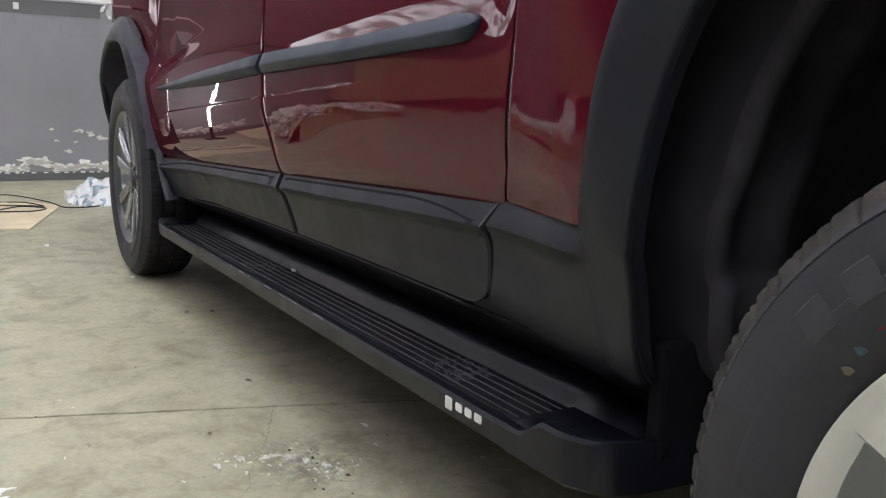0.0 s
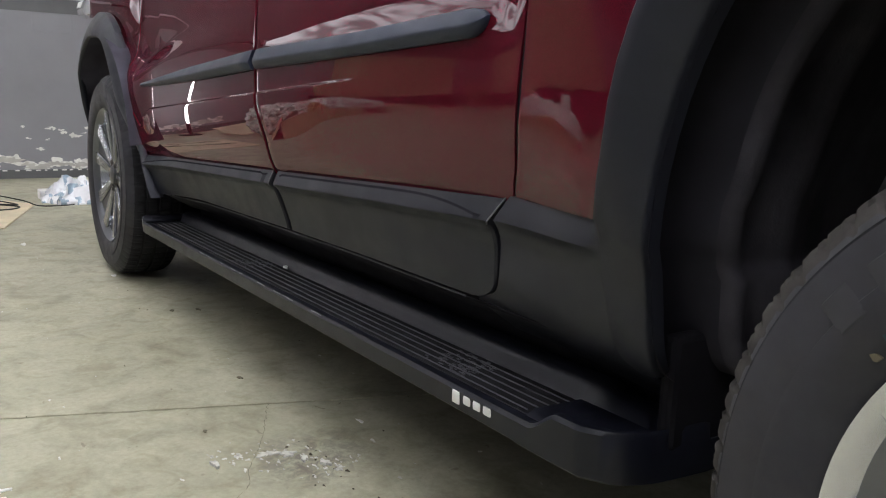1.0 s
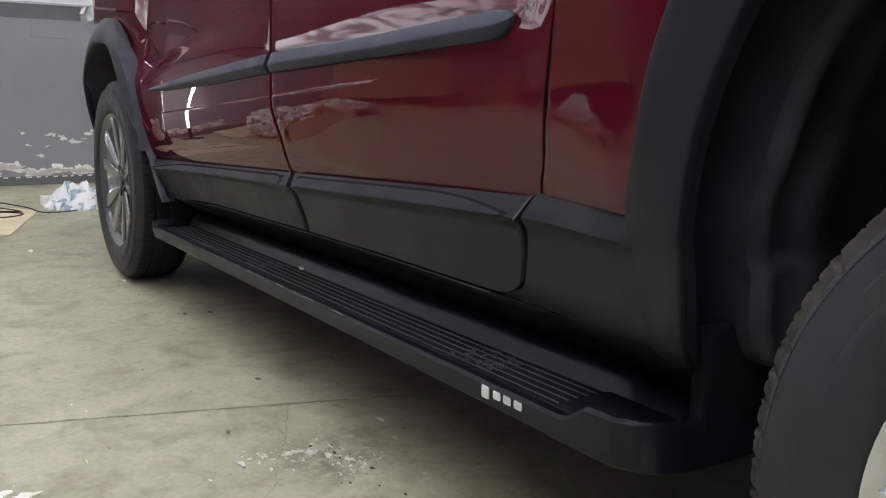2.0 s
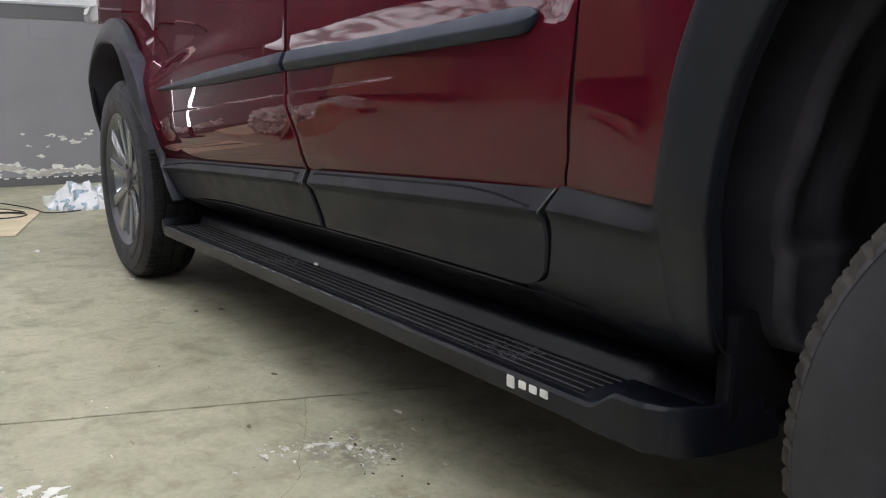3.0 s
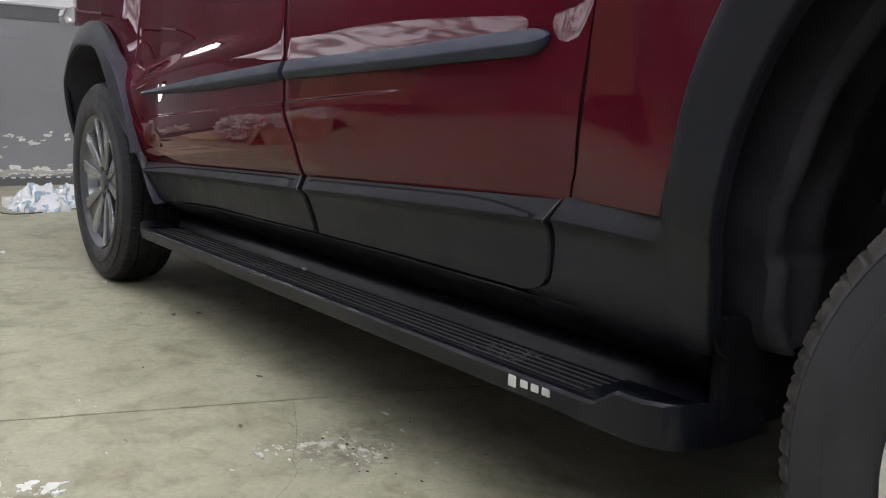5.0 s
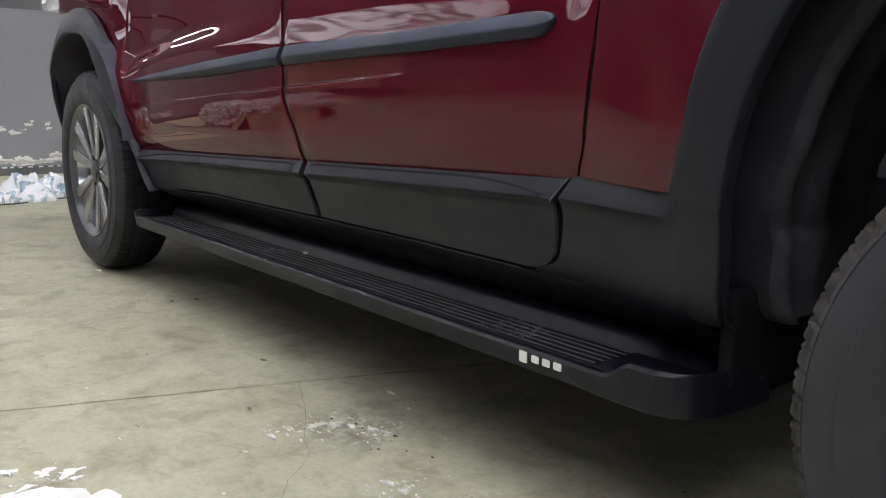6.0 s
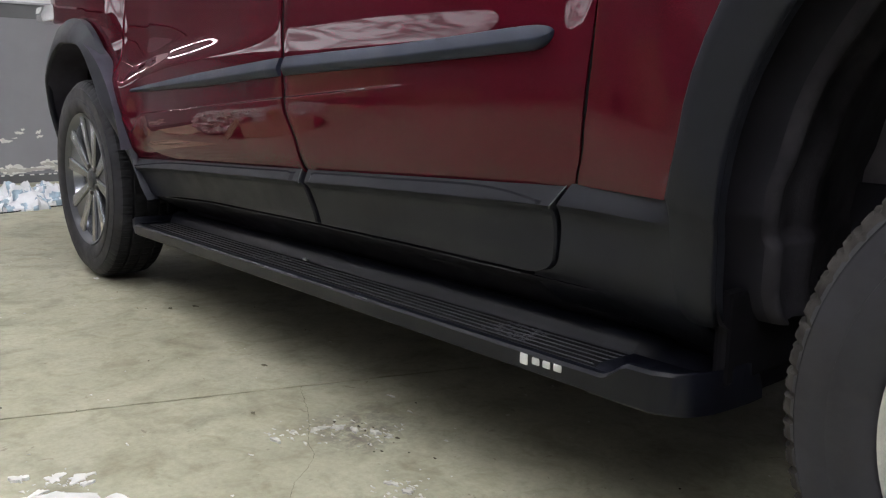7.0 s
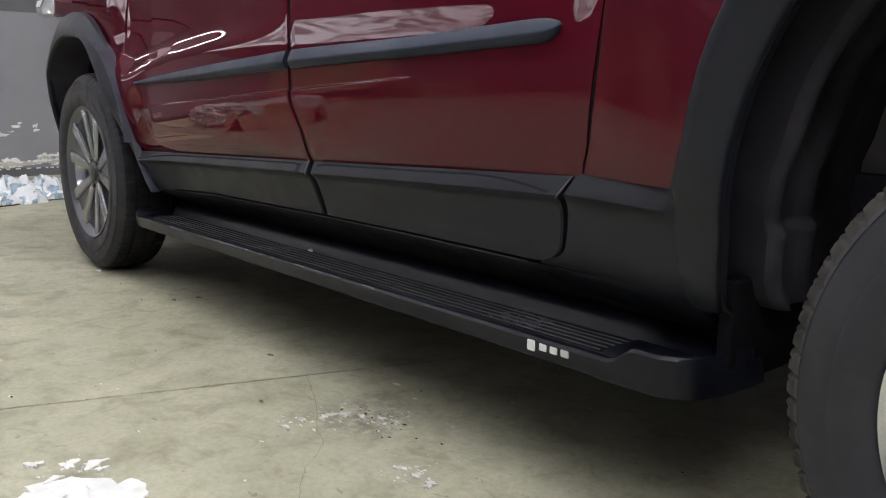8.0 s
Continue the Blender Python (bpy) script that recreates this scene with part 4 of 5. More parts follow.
part("hood", bm, PAINT, truck, "dark red painted hood")
bm = bmesh.new()
loft(bm, [(-2.10, [(0.12, 0.62), (0.085, 1.10), (0.13, 1.17)]), (-1.35, [(0.12, 0.62), (0.085, 1.10), (0.30, 1.66)]), (-1.0, [(0.12, 0.62), (0.085, 1.10), (0.32, 1.715)]),
          (-0.45, [(0.12, 0.62), (0.085, 1.10), (0.31, 1.70)]), (-0.24, [(0.12, 0.62), (0.085, 1.10), (0.30, 1.66)])])
part("cab", bm, PAINT, truck, "dark red painted cab")
for nm, b in (("bed_floor", (-0.16, 1.42, 0.47, 2 * YC - 0.47, 0.60, 0.72)), ("bed_floor", (0.92, 1.42, 0.14, 0.468, 0.60, 0.72)), ("bed_floor", (0.92, 1.42, 2 * YC - 0.468, 2 * YC - 0.14, 0.60, 0.72)),
              ("wheel_hump", (-0.155, 0.918, 0.14, 0.468, 1.01, 1.04)), ("wheel_hump", (-0.155, 0.918, 2 * YC - 0.468, 2 * YC - 0.14, 1.01, 1.04))):
    bm = bmesh.new()
    box(bm, *b, 0.006)
    part(nm, bm, PLASTIC, truck, "black lining of the cargo bed", 0)
bm = bmesh.new()
box(bm, -0.24, -0.16, 0.14, 2 * YC - 0.14, 0.72, 1.2)
part("bed_front_wall", bm, PLASTIC, truck, smooth=0)
bm = bmesh.new()
box(bm, 1.42, 1.50, 0.10, 2 * YC - 0.10, 0.62, 1.2, 0.015)
part("tailgate", bm, PAINT, truck, "dark red painted tailgate")
bm = bmesh.new()
box(bm, 1.40, 1.62, 0.06, 2 * YC - 0.06, 0.42, 0.62, 0.04)
part("rear_bumper", bm, PLASTIC, truck, "black plastic rear bumper")
bm = bmesh.new()
box(bm, -3.49, -3.16, 0.26, 2 * YC - 0.26, 0.28, 0.72, 0.07)
part("front_bumper", bm, PLASTIC, truck, "black plastic lower front bumper")
bm = bmesh.new()
rows = []
for z, d in ((0.42, 0.02), (0.44, 0.0), (0.56, -0.012), (0.70, -0.006), (0.80, 0.012), (0.86, 0.035), (0.89, 0.075)):
    row = []
    for i in range(49):
        t = math.pi * i / 48
        c = math.cos(t)
        row.append((-3.07 - (0.50 - d) * math.sin(t) ** 0.8, YC - (YC - 0.09 - 0.3 * d) * math.copysign(abs(c) ** 0.8, c), z))
    reach = XF - math.sqrt(max(0.04, 0.485 ** 2 - (z - 0.375) ** 2))
    row = [(reach, row[0][1] - 0.012, z)] + row + [(reach, row[-1][1] + 0.012, z)]
    rows.append(row)
grid(bm, rows)
ret = bmesh.ops.extrude_face_region(bm, geom=list(bm.faces))
bmesh.ops.translate(bm, vec=(0.012, 0, 0), verts=[v for v in ret["geom"] if isinstance(v, bmesh.types.BMVert)])
part("bumper_cover", bm, PAINT, truck, "dark red painted upper front bumper", 50)
bm = bmesh.new()
box(bm, -3.605, -3.48, YC - 0.42, YC + 0.42, 0.57, 0.79, 0.02)
grille = part("grille", bm, SHADE, truck, "black front grille")
for k in range(4):
    bm = bmesh.new()
    box(bm, -3.615, -3.60, YC - 0.40, YC + 0.40, 0.600 + 0.047 * k, 0.618 + 0.047 * k, 0.004)
    part("grille_bar", bm, PLASTIC, grille, "black plastic grille bar")
for far in (False, True):
    s = -1 if far else 1
    o = 2 * YC if far else 0
    bm = bmesh.new()
    y0, y1 = sorted((o + s * 0.06, o + s * 0.25))
    box(bm, -3.26, -3.00, y0 - 0.045, y1 - 0.02, 0.925, 0.995, 0.03)
    part("headlamp", bm, LAMP_LENS, truck, "clear headlamp")
    bm = bmesh.new()
    y0, y1 = sorted((o + s * 0.05, o + s * 0.12))
    box(bm, 1.40, 1.515, y0, y1, 0.85, 1.18, 0.02)
    part("tail_lamp", bm, RED_LENS, truck, "red tail lamp")
    # side windows
    for x0, x1, t0, t1 in ((-1.95, -1.17, -1.36, -1.17), (-1.10, -0.45, -1.10, -0.52)):
        bm = bmesh.new()
        rows = []
        for z, a, b in ((1.16, x0, x1), (1.60, t0, t1)):
            y = 0.085 + (z - 1.10) * 0.39 - 0.008
            rows.append([(a, o + s * y, z), (b, o + s * y, z)])
        grid(bm, rows)
        ret = bmesh.ops.extrude_face_region(bm, geom=list(bm.faces))
        bmesh.ops.translate(bm, vec=(0, s * 0.004, 0), verts=[v for v in ret["geom"] if isinstance(v, bmesh.types.BMVert)])
        part("side_window", bm, GLASS, truck, "dark tinted side window", 0)
bm = bmesh.new()
grid(bm, [[(-2.02, 0.25, 1.235), (-2.02, 2 * YC - 0.25, 1.235)], [(-1.40, 0.34, 1.655), (-1.40, 2 * YC - 0.34, 1.655)]])
part("windscreen", bm, GLASS, truck, "dark glass windscreen", 0)

# underside and wheel housings
W = 2 * YC
# The boxes behind the sills and the front guards are added to block bright gaps.
for nm, b, lab in (("underbody", (-2.10, -0.14, 0.20, W - 0.20, 0.225, 0.45), "black underside of the cab"), ("underbody", (-0.12, 1.35, 0.42, W - 0.42, 0.36, 0.55), "black underside of the bed"),
                   ("underbody", (-3.2, -2.10, 0.40, W - 0.40, 0.205, 0.60), "black engine undertray"), ("gap_filler", (-2.20, -0.16, 0.192, 0.27, 0.235, 0.44), "dark box added to fill the gap behind the sill"),
                   ("gap_filler", (-2.20, -0.16, W - 0.27, W - 0.192, 0.235, 0.44), "dark box added to fill the gap behind the sill"), ("splash_guard", (-0.112, -0.090, 0.084, 0.43, 0.283, 0.42), "black plastic splash guard"),
                   ("splash_guard", (-0.112, -0.090, W - 0.43, W - 0.084, 0.283, 0.42), "black plastic splash guard"), ("splash_guard", (-2.225, -2.205, 0.13, 0.41, 0.243, 0.47), "black plastic splash guard"),
                   ("splash_guard", (-2.225, -2.205, W - 0.41, W - 0.13, 0.243, 0.47), "black plastic splash guard")):
    bm = bmesh.new()
    box(bm, *b, 0.008)
    part(nm, bm, BLACK_RUBBER if nm == "splash_guard" else SHADE, truck, lab, 0)
for far in (False, True):
    s = -1 if far else 1
    o = 2 * YC if far else 0
    bm = bmesh.new()
    rows = []
    for i in range(41):
        a = radians(14 + 172 * i / 40)
        w = 0.012 * math.sin(9 * a)
        back = 0.012 + float(np.interp(math.degrees(a), [120, 137, 152, 166, 190], [0, 0.0, 0.022, 0.050, 0.10]))
        rows.append([(XF + (0.462 + w * k) * math.cos(a), o + s * (y + back), 0.375 + (0.462 + w * k) * math.sin(a)) for y, k in ((-0.045, 0), (0.04, 0), (0.10, 0.2), (0.13, 1.0), (0.22, 1.0), (0.26, 0.0), (0.46, 0.0))])
    grid(bm, rows)
    part("front_liner", bm, LINER, truck, "black felt wheel-housing liner")
    for xc in (0.40, XF):
        bm = bmesh.new()
        y0, y1 = sorted((o + s * 0.44, o + s * 0.46))
        box(bm, xc - 0.6, xc + 0.6, y0, y1, 0.22, 1.05)
        part("inner_wall", bm, PALE_WELL, truck, "inner wall of the wheel housing, coloured pale in place of light", smooth=0)

# worn edges with their highlight drawn as pale beads: the rear ends of the door cladding's ledges; and the pale seam
# along the sill
for far in (False, True):
    s, o = (-1, 2 * YC) if far else (1, 0)
    for edge in (low_corner, lambda t: -1.127 + 0.012 * (1 - t)):
        bm = bmesh.new()
        pts = []
        for i in range(13):
            t = 0.735 + 0.25 * i / 12
            x = edge(t) - 0.0018
            z = clad_low(x) + (clad_top(x) - clad_low(x)) * t
            pts.append((x, o + s * (clad_y(x, z) - 0.0001), z))
        tube(bm, pts, 0.0012, 6)
        part("worn_edge_glint", bm, WORN, truck, "worn edge of the cladding, its highlight put in as pale colour")
    bm = bmesh.new()
    pts = []
    for i in range(41):
        x = -2.05 + 1.58 * i / 40
        pts.append((x, o + s * 0.0655, clad_low(x) - 0.0075))
    tube(bm, pts, 0.0016, 6)
    part("sill_seam", bm, RIB, truck, "thin pale seam along the sill")

# raised pads on the ledges of the door cladding
for far in (False, True):
    s, o = (-1, 2 * YC) if far else (1, 0)
    for x0, x1, flip in ((-1.085, -0.392, False), (-2.118, -1.150, True)):
        bm = bmesh.new()
        rows = []
        n = 60
        for i in range(n + 1):
            u = i / n
            x = x0 + (x1 - x0) * u
            v = 1 - u if flip else u
            top = 0.925 - 0.135 * max(0.0, (v - 0.68) / 0.32) ** 2.3
            if v < 0.02:
                top -= 0.02
            low = 0.775
            row = []
            for k in range(7):
                t = low + (top - low) * (0, 0.03, 0.3, 0.5, 0.7, 0.97, 1.0)[k]
                c = clad_low(x)
                z = c + (clad_top(x) - c) * t
                e = -0.001 if k in (0, 6) or i in (0, n) else 0.0040
                row.append((x, o + s * (clad_y(x, z) - e + 0.0003), z))
            rows.append(row)
        grid(bm, rows)
        edge = [(p[0], p[1], p[2]) for p in (r[5] for r in rows)]
        gb = bmesh.new()
        grid(gb, [[(x, y - s * 0.0006, z - 0.0012), (x, y - s * 0.0004, z + 0.0028)] for x, y, z in edge])
        head = rows[-1] if flip else rows[0]
        hx = -0.0035 if not flip else 0.0035
        grid(gb, [[(p[0], p[1] - s * 0.0006, p[2]), (p[0] + hx, p[1] - s * 0.0004, p[2])] for p in head[1:6]])
        part("pad_groove", gb, SHADE, truck, "thin dark line round the pad", 0)
        part("ledge_pad", bm, PLASTIC, truck, "raised pad on the cladding ledge", 12)

# running boards
def board_top(x):
    return 0.249 + 0.0185 * (x + 2.15)


for far in (False, True):
    s = -1 if far else 1
    o = 2 * YC if far else 0
    bm = bmesh.new()
    rows = []
    xa, xb = -2.150, -0.262
    sec = [(0.16, -0.036), (0.03, -0.038), (0.006, -0.036), (0.001, -0.032), (0.0, -0.006), (0.004, -0.001), (0.010, 0.0), (0.018, -0.001), (0.020, -0.003), (0.112, -0.003), (0.115, 0.0), (0.120, 0.014), (0.130, 0.026), (0.145, 0.031),
           (0.160, 0.028), (0.172, 0.016), (0.180, -0.01), (0.185, -0.036)]
    for i in range(48):
        x = xa + (xb - xa) * i / 47
        rows.append([(x, o + s * y, board_top(x) + z) for y, z in sec])
    vs = grid(bm, rows, close_v=True)
    cap(bm, vs[0])
    cap(bm, vs[-1])
    board = part("running_board", bm, BOARD, truck, "black plastic running board with a ribbed tread", 35)
    bm = bmesh.new()
    rows = []
    for i in range(25):
        x = -2.12 + (xb + 2.12) * i / 24
        z = board_top(x)
        rows.append([(x, o + s * y, z + h) for y, h in ((0.0215, -0.0028), (0.0222, -0.0016), (0.1105, -0.0016), (0.1112, -0.0028))])
    grid(bm, rows)
    part("tread_mat", bm, TREAD, board, "matt black rubber tread", 30)
    for k in range(5):
        bm = bmesh.new()
        y0, y1 = sorted((o + s * (0.0297 + 0.0165 * k), o + s * (0.0316 + 0.0165 * k)))
        rows = []
        xe = xb - 0.012 + 0.012 * k
        for i in range(25):
            x = -2.10 + (xe + 2.10) * i / 24
            z = board_top(x)
            rows.append([(x, y0, z - 0.004), (x, y0 + 0.0008, z + 0.0005), (x, y1 - 0.0008, z + 0.0005), (x, y1, z - 0.004)])
        vs = grid(bm, rows)
        cap(bm, vs[0])
        cap(bm, vs[-1])
        part("tread_rib", bm, RIB, board, "", 30)
    # pale scuffs along the outer edge
    srng = random.Random(21)
    for k in range(16):
        bm = bmesh.new()
        x, ln = srng.uniform(-2.05, -0.75), srng.uniform(0.008, 0.045)
        tube(bm, [(x + ln * q, o + s * (0.0022 + srng.uniform(0, 0.0012)), board_top(x + ln * q) - 0.0026 + srng.uniform(0, 0.0012)) for q in (0, 0.35, 0.7, 1)], srng.uniform(0.0006, 0.0012), 5)
        part("edge_scuff", bm, WORN, board, "pale scuff on the outer edge")
    # rough grip pattern embossed in two places
    prng = random.Random(8)
    for cx, half in ((-0.48, 0.055), (-1.36, 0.06)):
        bm = bmesh.new()
        for k in range(90):
            x, yy = cx + prng.uniform(-half, half), prng.uniform(0.030, 0.106)
            w, d = prng.uniform(0.002, 0.006), prng.uniform(0.0008, 0.0018)
            y0, y1 = sorted((o + s * (yy - d), o + s * (yy + d)))
            z = board_top(x) - 0.0018
            box(bm, x - w, x + w, y0, y1, z, z + prng.uniform(0.0006, 0.0016))
        part("grip_pattern", bm, RIB, board, "rough embossed grip pattern", 0)
    # rear end cap, raised and curved round towards the sill
    bm = bmesh.new()
    rows = []
    for i in range(29):
        u = i / 28
        x = float(np.interp(u, [0, 0.25, 0.5, 0.75, 0.9, 1], [-0.264, -0.20, -0.150, -0.112, -0.094, -0.088]))
        back = float(np.interp(u, [0, 0.25, 0.5, 0.7, 0.8, 0.9, 0.96, 1], [0, 0, 0.002, 0.018, 0.034, 0.066, 0.10, 0.13]))
        up = 0.026 * step(0.10, 0.30, u)
        z = board_top(x) + up
        zt = board_top(x)
        k = 1 - 0.45 * step(0.10, 0.22, u) - 0.55 * step(0.45, 0.75, u)
        low = back + 0.022
        sect = [(back + 0.02, zt - 0.038), (back + 0.005, zt - 0.037), (back + 0.001, zt - 0.033), (back, z - 0.006), (back + 0.004, z - 0.001), (back + 0.010, z), (back + 0.020, z - 0.003),
                (max(0.034, low), zt + 0.004), (max(0.112, low + 0.002), zt + 0.002), (max(0.120, low + 0.004), zt + 0.002 + 0.012 * k), (max(0.130, low + 0.006), zt + 0.002 + 0.024 * k), (max(0.145, low + 0.008), zt + 0.002 + 0.029 * k),
                (max(0.160, low + 0.010), zt + 0.002 + 0.026 * k), (max(0.175, low + 0.012), zt + 0.002 + 0.010 * k), (max(0.185, low + 0.014), zt - 0.02), (max(0.186, low + 0.015), zt - 0.037)]
        rows.append([(x, o + s * y, zz) for y, zz in sect])
    vs = grid(bm, rows, close_v=True)
    cap(bm, vs[0])
    cap(bm, vs[-1])
    part("end_cap", bm, BOARD, board, "rounded black plastic end cap", 35)
    bm = bmesh.new()
    rows = []
    for i in range(9):
        u = i / 8
        x = -2.150 - 0.045 * u
        z = board_top(x) + 0.016 * step(0.1, 0.9, u)
        rows.append([(x, o + s * y, zz) for y, zz in ((0.15, z - 0.036), (0.02 + 0.01 * u, z - 0.037), (0.0 + 0.006 * u, z - 0.033), (0.0 + 0.006 * u, z - 0.006), (0.010 + 0.006 * u, z), (0.17, z), (0.18, z - 0.03))])
    vs = grid(bm, rows, close_v=True)
    cap(bm, vs[0])
    cap(bm, vs[-1])
    part("end_cap", bm, BOARD, board, "rounded black plastic end cap", 35)

# badge of plain white shapes on the board's outer face
for x0, w, z1, h in ((-0.400, 0.0175, 0.2755, 0.0190), (-0.3735, 0.0165, 0.2745, 0.0125), (-0.3505, 0.0165, 0.2752, 0.0125), (-0.3275, 0.0170, 0.2760, 0.0125)):
    bm = bmesh.new()
    box(bm, x0, x0 + w, -0.0016, 0.004, z1 - h, z1, 0.003)
    part("badge_plate", bm, WHITE_MARK, truck, "plain white badge plate")


# ---------------------------------------------------------------- things on the floor
def crinkle(rng, cx, cy, rx, ry, n=22, rough=0.35):
    ph = [rng.uniform(0, 6.28) for _ in range(6)]
    pts = []
    for i in range(n):
        a = 2 * math.pi * i / n
        k = 1 + rough * (0.5 * math.sin(2 * a + ph[0]) + 0.4 * math.sin(3 * a + ph[1]) + 0.3 * math.sin(5 * a + ph[2]) + 0.3 * math.sin(8 * a + ph[3])) + rough * rng.uniform(-0.25, 0.25)
        pts.append((cx + rx * k * math.cos(a), cy + ry * k * math.sin(a)))
    return pts


def flake_mesh(bm, pts, z, t=0.0012):
    low = [bm.verts.new((x, y, z)) for x, y in pts]
    cx, cy = sum(p[0] for p in pts) / len(pts), sum(p[1] for p in pts) / len(pts)
    top = [bm.verts.new((cx + (x - cx) * 0.97, cy + (y - cy) * 0.97, z + t)) for x, y in pts]
    n = len(pts)
    for i in range(n):
        bm.faces.new((low[i], low[(i + 1) % n], top[(i + 1) % n], top[i]))
    bm.faces.new(top)


rng = random.Random(3)
FLAKES = ((-0.845, -0.59, 0.078, 0.075), (-0.828, -0.53, 0.05, 0.04), (-0.775, -0.545, 0.07, 0.045), (-0.865, -0.655, 0.045, 0.045), (-1.012, -0.615, 0.012, 0.012), (-0.984, -0.563, 0.018, 0.013), (-0.957, -0.529, 0.014, 0.020), (-0.938, -0.602, 0.009, 0.012), (-0.925, -0.526, 0.007, 0.009),
          (-0.887, -0.18, 0.010, 0.007), (-0.905, -0.131, 0.012, 0.006), (-0.888, -0.082, 0.011, 0.016), (-0.868, -0.047, 0.008, 0.015), (-0.836, -0.03, 0.010, 0.006), (-0.800, -0.004, 0.012, 0.007), (-0.77, 0.010, 0.007, 0.010), (-0.603, -0.105, 0.010, 0.008), (-0.562, -0.101, 0.012, 0.007), (-0.519, -0.105, 0.010, 0.010))
for cx, cy, rx, ry in FLAKES:
    bm = bmesh.new()
    flake_mesh(bm, crinkle(rng, cx, cy, rx, ry, 34, 0.34 if rx > 0.03 else 0.6), 0.0, 0.0008 + 0.0011 * (FLAKES.index((cx, cy, rx, ry)) % 5))
    ob = part("paint_flake", bm, FLAKE_OLD if cy > -0.3 else FLAKE, None, "", 0)
    tagged(ob, "white peeled paint flake lying on the concrete", "paint flake", "paint flakes")
bm = bmesh.new()
for k in range(230):
    if k < 120:
        c = rng.choice(((-0.893, -0.145), (-0.875, -0.065), (-0.80, 0.0), (-0.57, -0.10), (-0.96, -0.56)))
        x, y = rng.gauss(c[0], 0.035), rng.gauss(c[1], 0.035)
    else:
        x, y = rng.uniform(-3.2, 0.0), rng.uniform(-0.9, 0.6)
    r = rng.uniform(0.001, 0.004) if k < 120 else rng.uniform(0.0008, 0.0034)
    flake_mesh(bm, crinkle(rng, x, y, r * rng.uniform(0.5, 2.2), r * 0.8, 10, 0.7), 0.0, 0.0006)
tagged(part("paint_crumbs", bm, FLAKE_OLD, None, "", 0), "tiny white paint crumbs scattered on the concrete", "crumbs", kind="stuff")
bm = bmesh.new()
for k in range(36):
    x, y = (rng.gauss(-0.81, 0.06), rng.gauss(-0.02, 0.03)) if k < 14 else (rng.uniform(-2.6, 0.0), rng.uniform(-0.9, 0.5))
    r = rng.uniform(0.0007, 0.0018)
    flake_mesh(bm, crinkle(rng, x, y, r * rng.uniform(0.5, 4.0), r * rng.uniform(0.7, 2.2), 9, 0.5), 0.0, 0.001)
tagged(part("dirt_crumbs", bm, GRIT, None, "", 0), "small brown grit scattered on the concrete", "grit", kind="stuff")
# hairline crack that leaves the joint
bm = bmesh.new()
rows = []
line = [(-1.128, 0.012), (-1.006, -0.042), (-0.92, -0.085), (-0.844, -0.134), (-0.783, -0.155), (-0.744, -0.194), (-0.707, -0.240), (-0.623, -0.301), (-0.50, -0.36)]
for i in range(121):
    x = line[0][0] + (line[-1][0] - line[0][0]) * i / 120
    y = lerp_table(line, x) + 0.004 * noise.noise((i * 0.31, 1.7, 0)) + 0.003 * noise.noise((i * 0.9, 4.7, 0))
    w = 0.0005 + 0.0007 * noise.noise((i * 0.4, 0, 3))
    rows.append([(x, y - w, 0.0006), (x, y + w, 0.0006)])
grid(bm, rows)
part("crack", bm, CRACK, floor, "thin dark crack", 0)

# single bits: a few white chips and some dark scraps
for x, y, r, m in ((-2.540, -0.017, 0.014, FLAKE), (-3.282, -0.224, 0.020, FLAKE), (-0.947, 0.144, 0.008, FLAKE), (-0.849, 0.121, 0.006, FLAKE_OLD), (-1.962, 0.110, 0.010, CRACK), (-1.982, 0.037, 0.009, CRACK),
                   (-1.045, -0.150, 0.006, CRACK), (-1.314, 0.015, 0.008, CRACK)):
    bm = bmesh.new()
    flake_mesh(bm, crinkle(rng, x, y, r * 1.3, r * 0.6, 12, 0.45), 0.0, 0.0015)
    pale = m in (FLAKE, FLAKE_OLD)
    tagged(part("floor_chip" if pale else "floor_scrap", bm, m, None, "", 0), "small white paint chip lying on the concrete" if pale else "small dark scrap of dirt stuck to the concrete", "chip" if pale else "scrap", "chips on the floor" if pale else "scraps on the floor")

# small white chip on the running board
bm = bmesh.new()
flake_mesh(bm, crinkle(rng, -1.263, 0.108, 0.009, 0.005, 9, 0.3), board_top(-1.263) + 0.0012, 0.004)
tagged(part("white_chip", bm, FLAKE, None, "", 0), "small white chip lying on the running board", "chip")

# flattened cardboard, cables, and a crumpled bundle by the wall
def sheet_thing(name, pts, z, t, mat, label, category):
    bm = bmesh.new()
    low = [bm.verts.new((x, y, z)) for x, y in pts]
    f = bm.faces.new(low)
    r = bmesh.ops.extrude_face_region(bm, geom=[f])
    vs = [v for v in r["geom"] if isinstance(v, bmesh.types.BMVert)]
    bmesh.ops.translate(bm, vec=(0, 0, t), verts=vs)
    return tagged(part(name, bm, mat, None, "", 0), label, category)


sheet_thing("cardboard_sheet", [(-4.72, -1.0), (-4.69, -0.16), (-4.50, -0.03), (-3.71, -0.255), (-3.92, -0.95)], 0.0, 0.006, CARD_PALE, "flattened pale cardboard sheet lying on the concrete", "cardboard")
sheet_thing("cardboard_offcut", [(-4.66, -0.9), (-4.66, -0.22), (-4.28, -0.20), (-4.30, -0.9)], 0.0065, 0.006, CARD_PALE, "smaller pale cardboard piece on the flattened sheet", "cardboard")


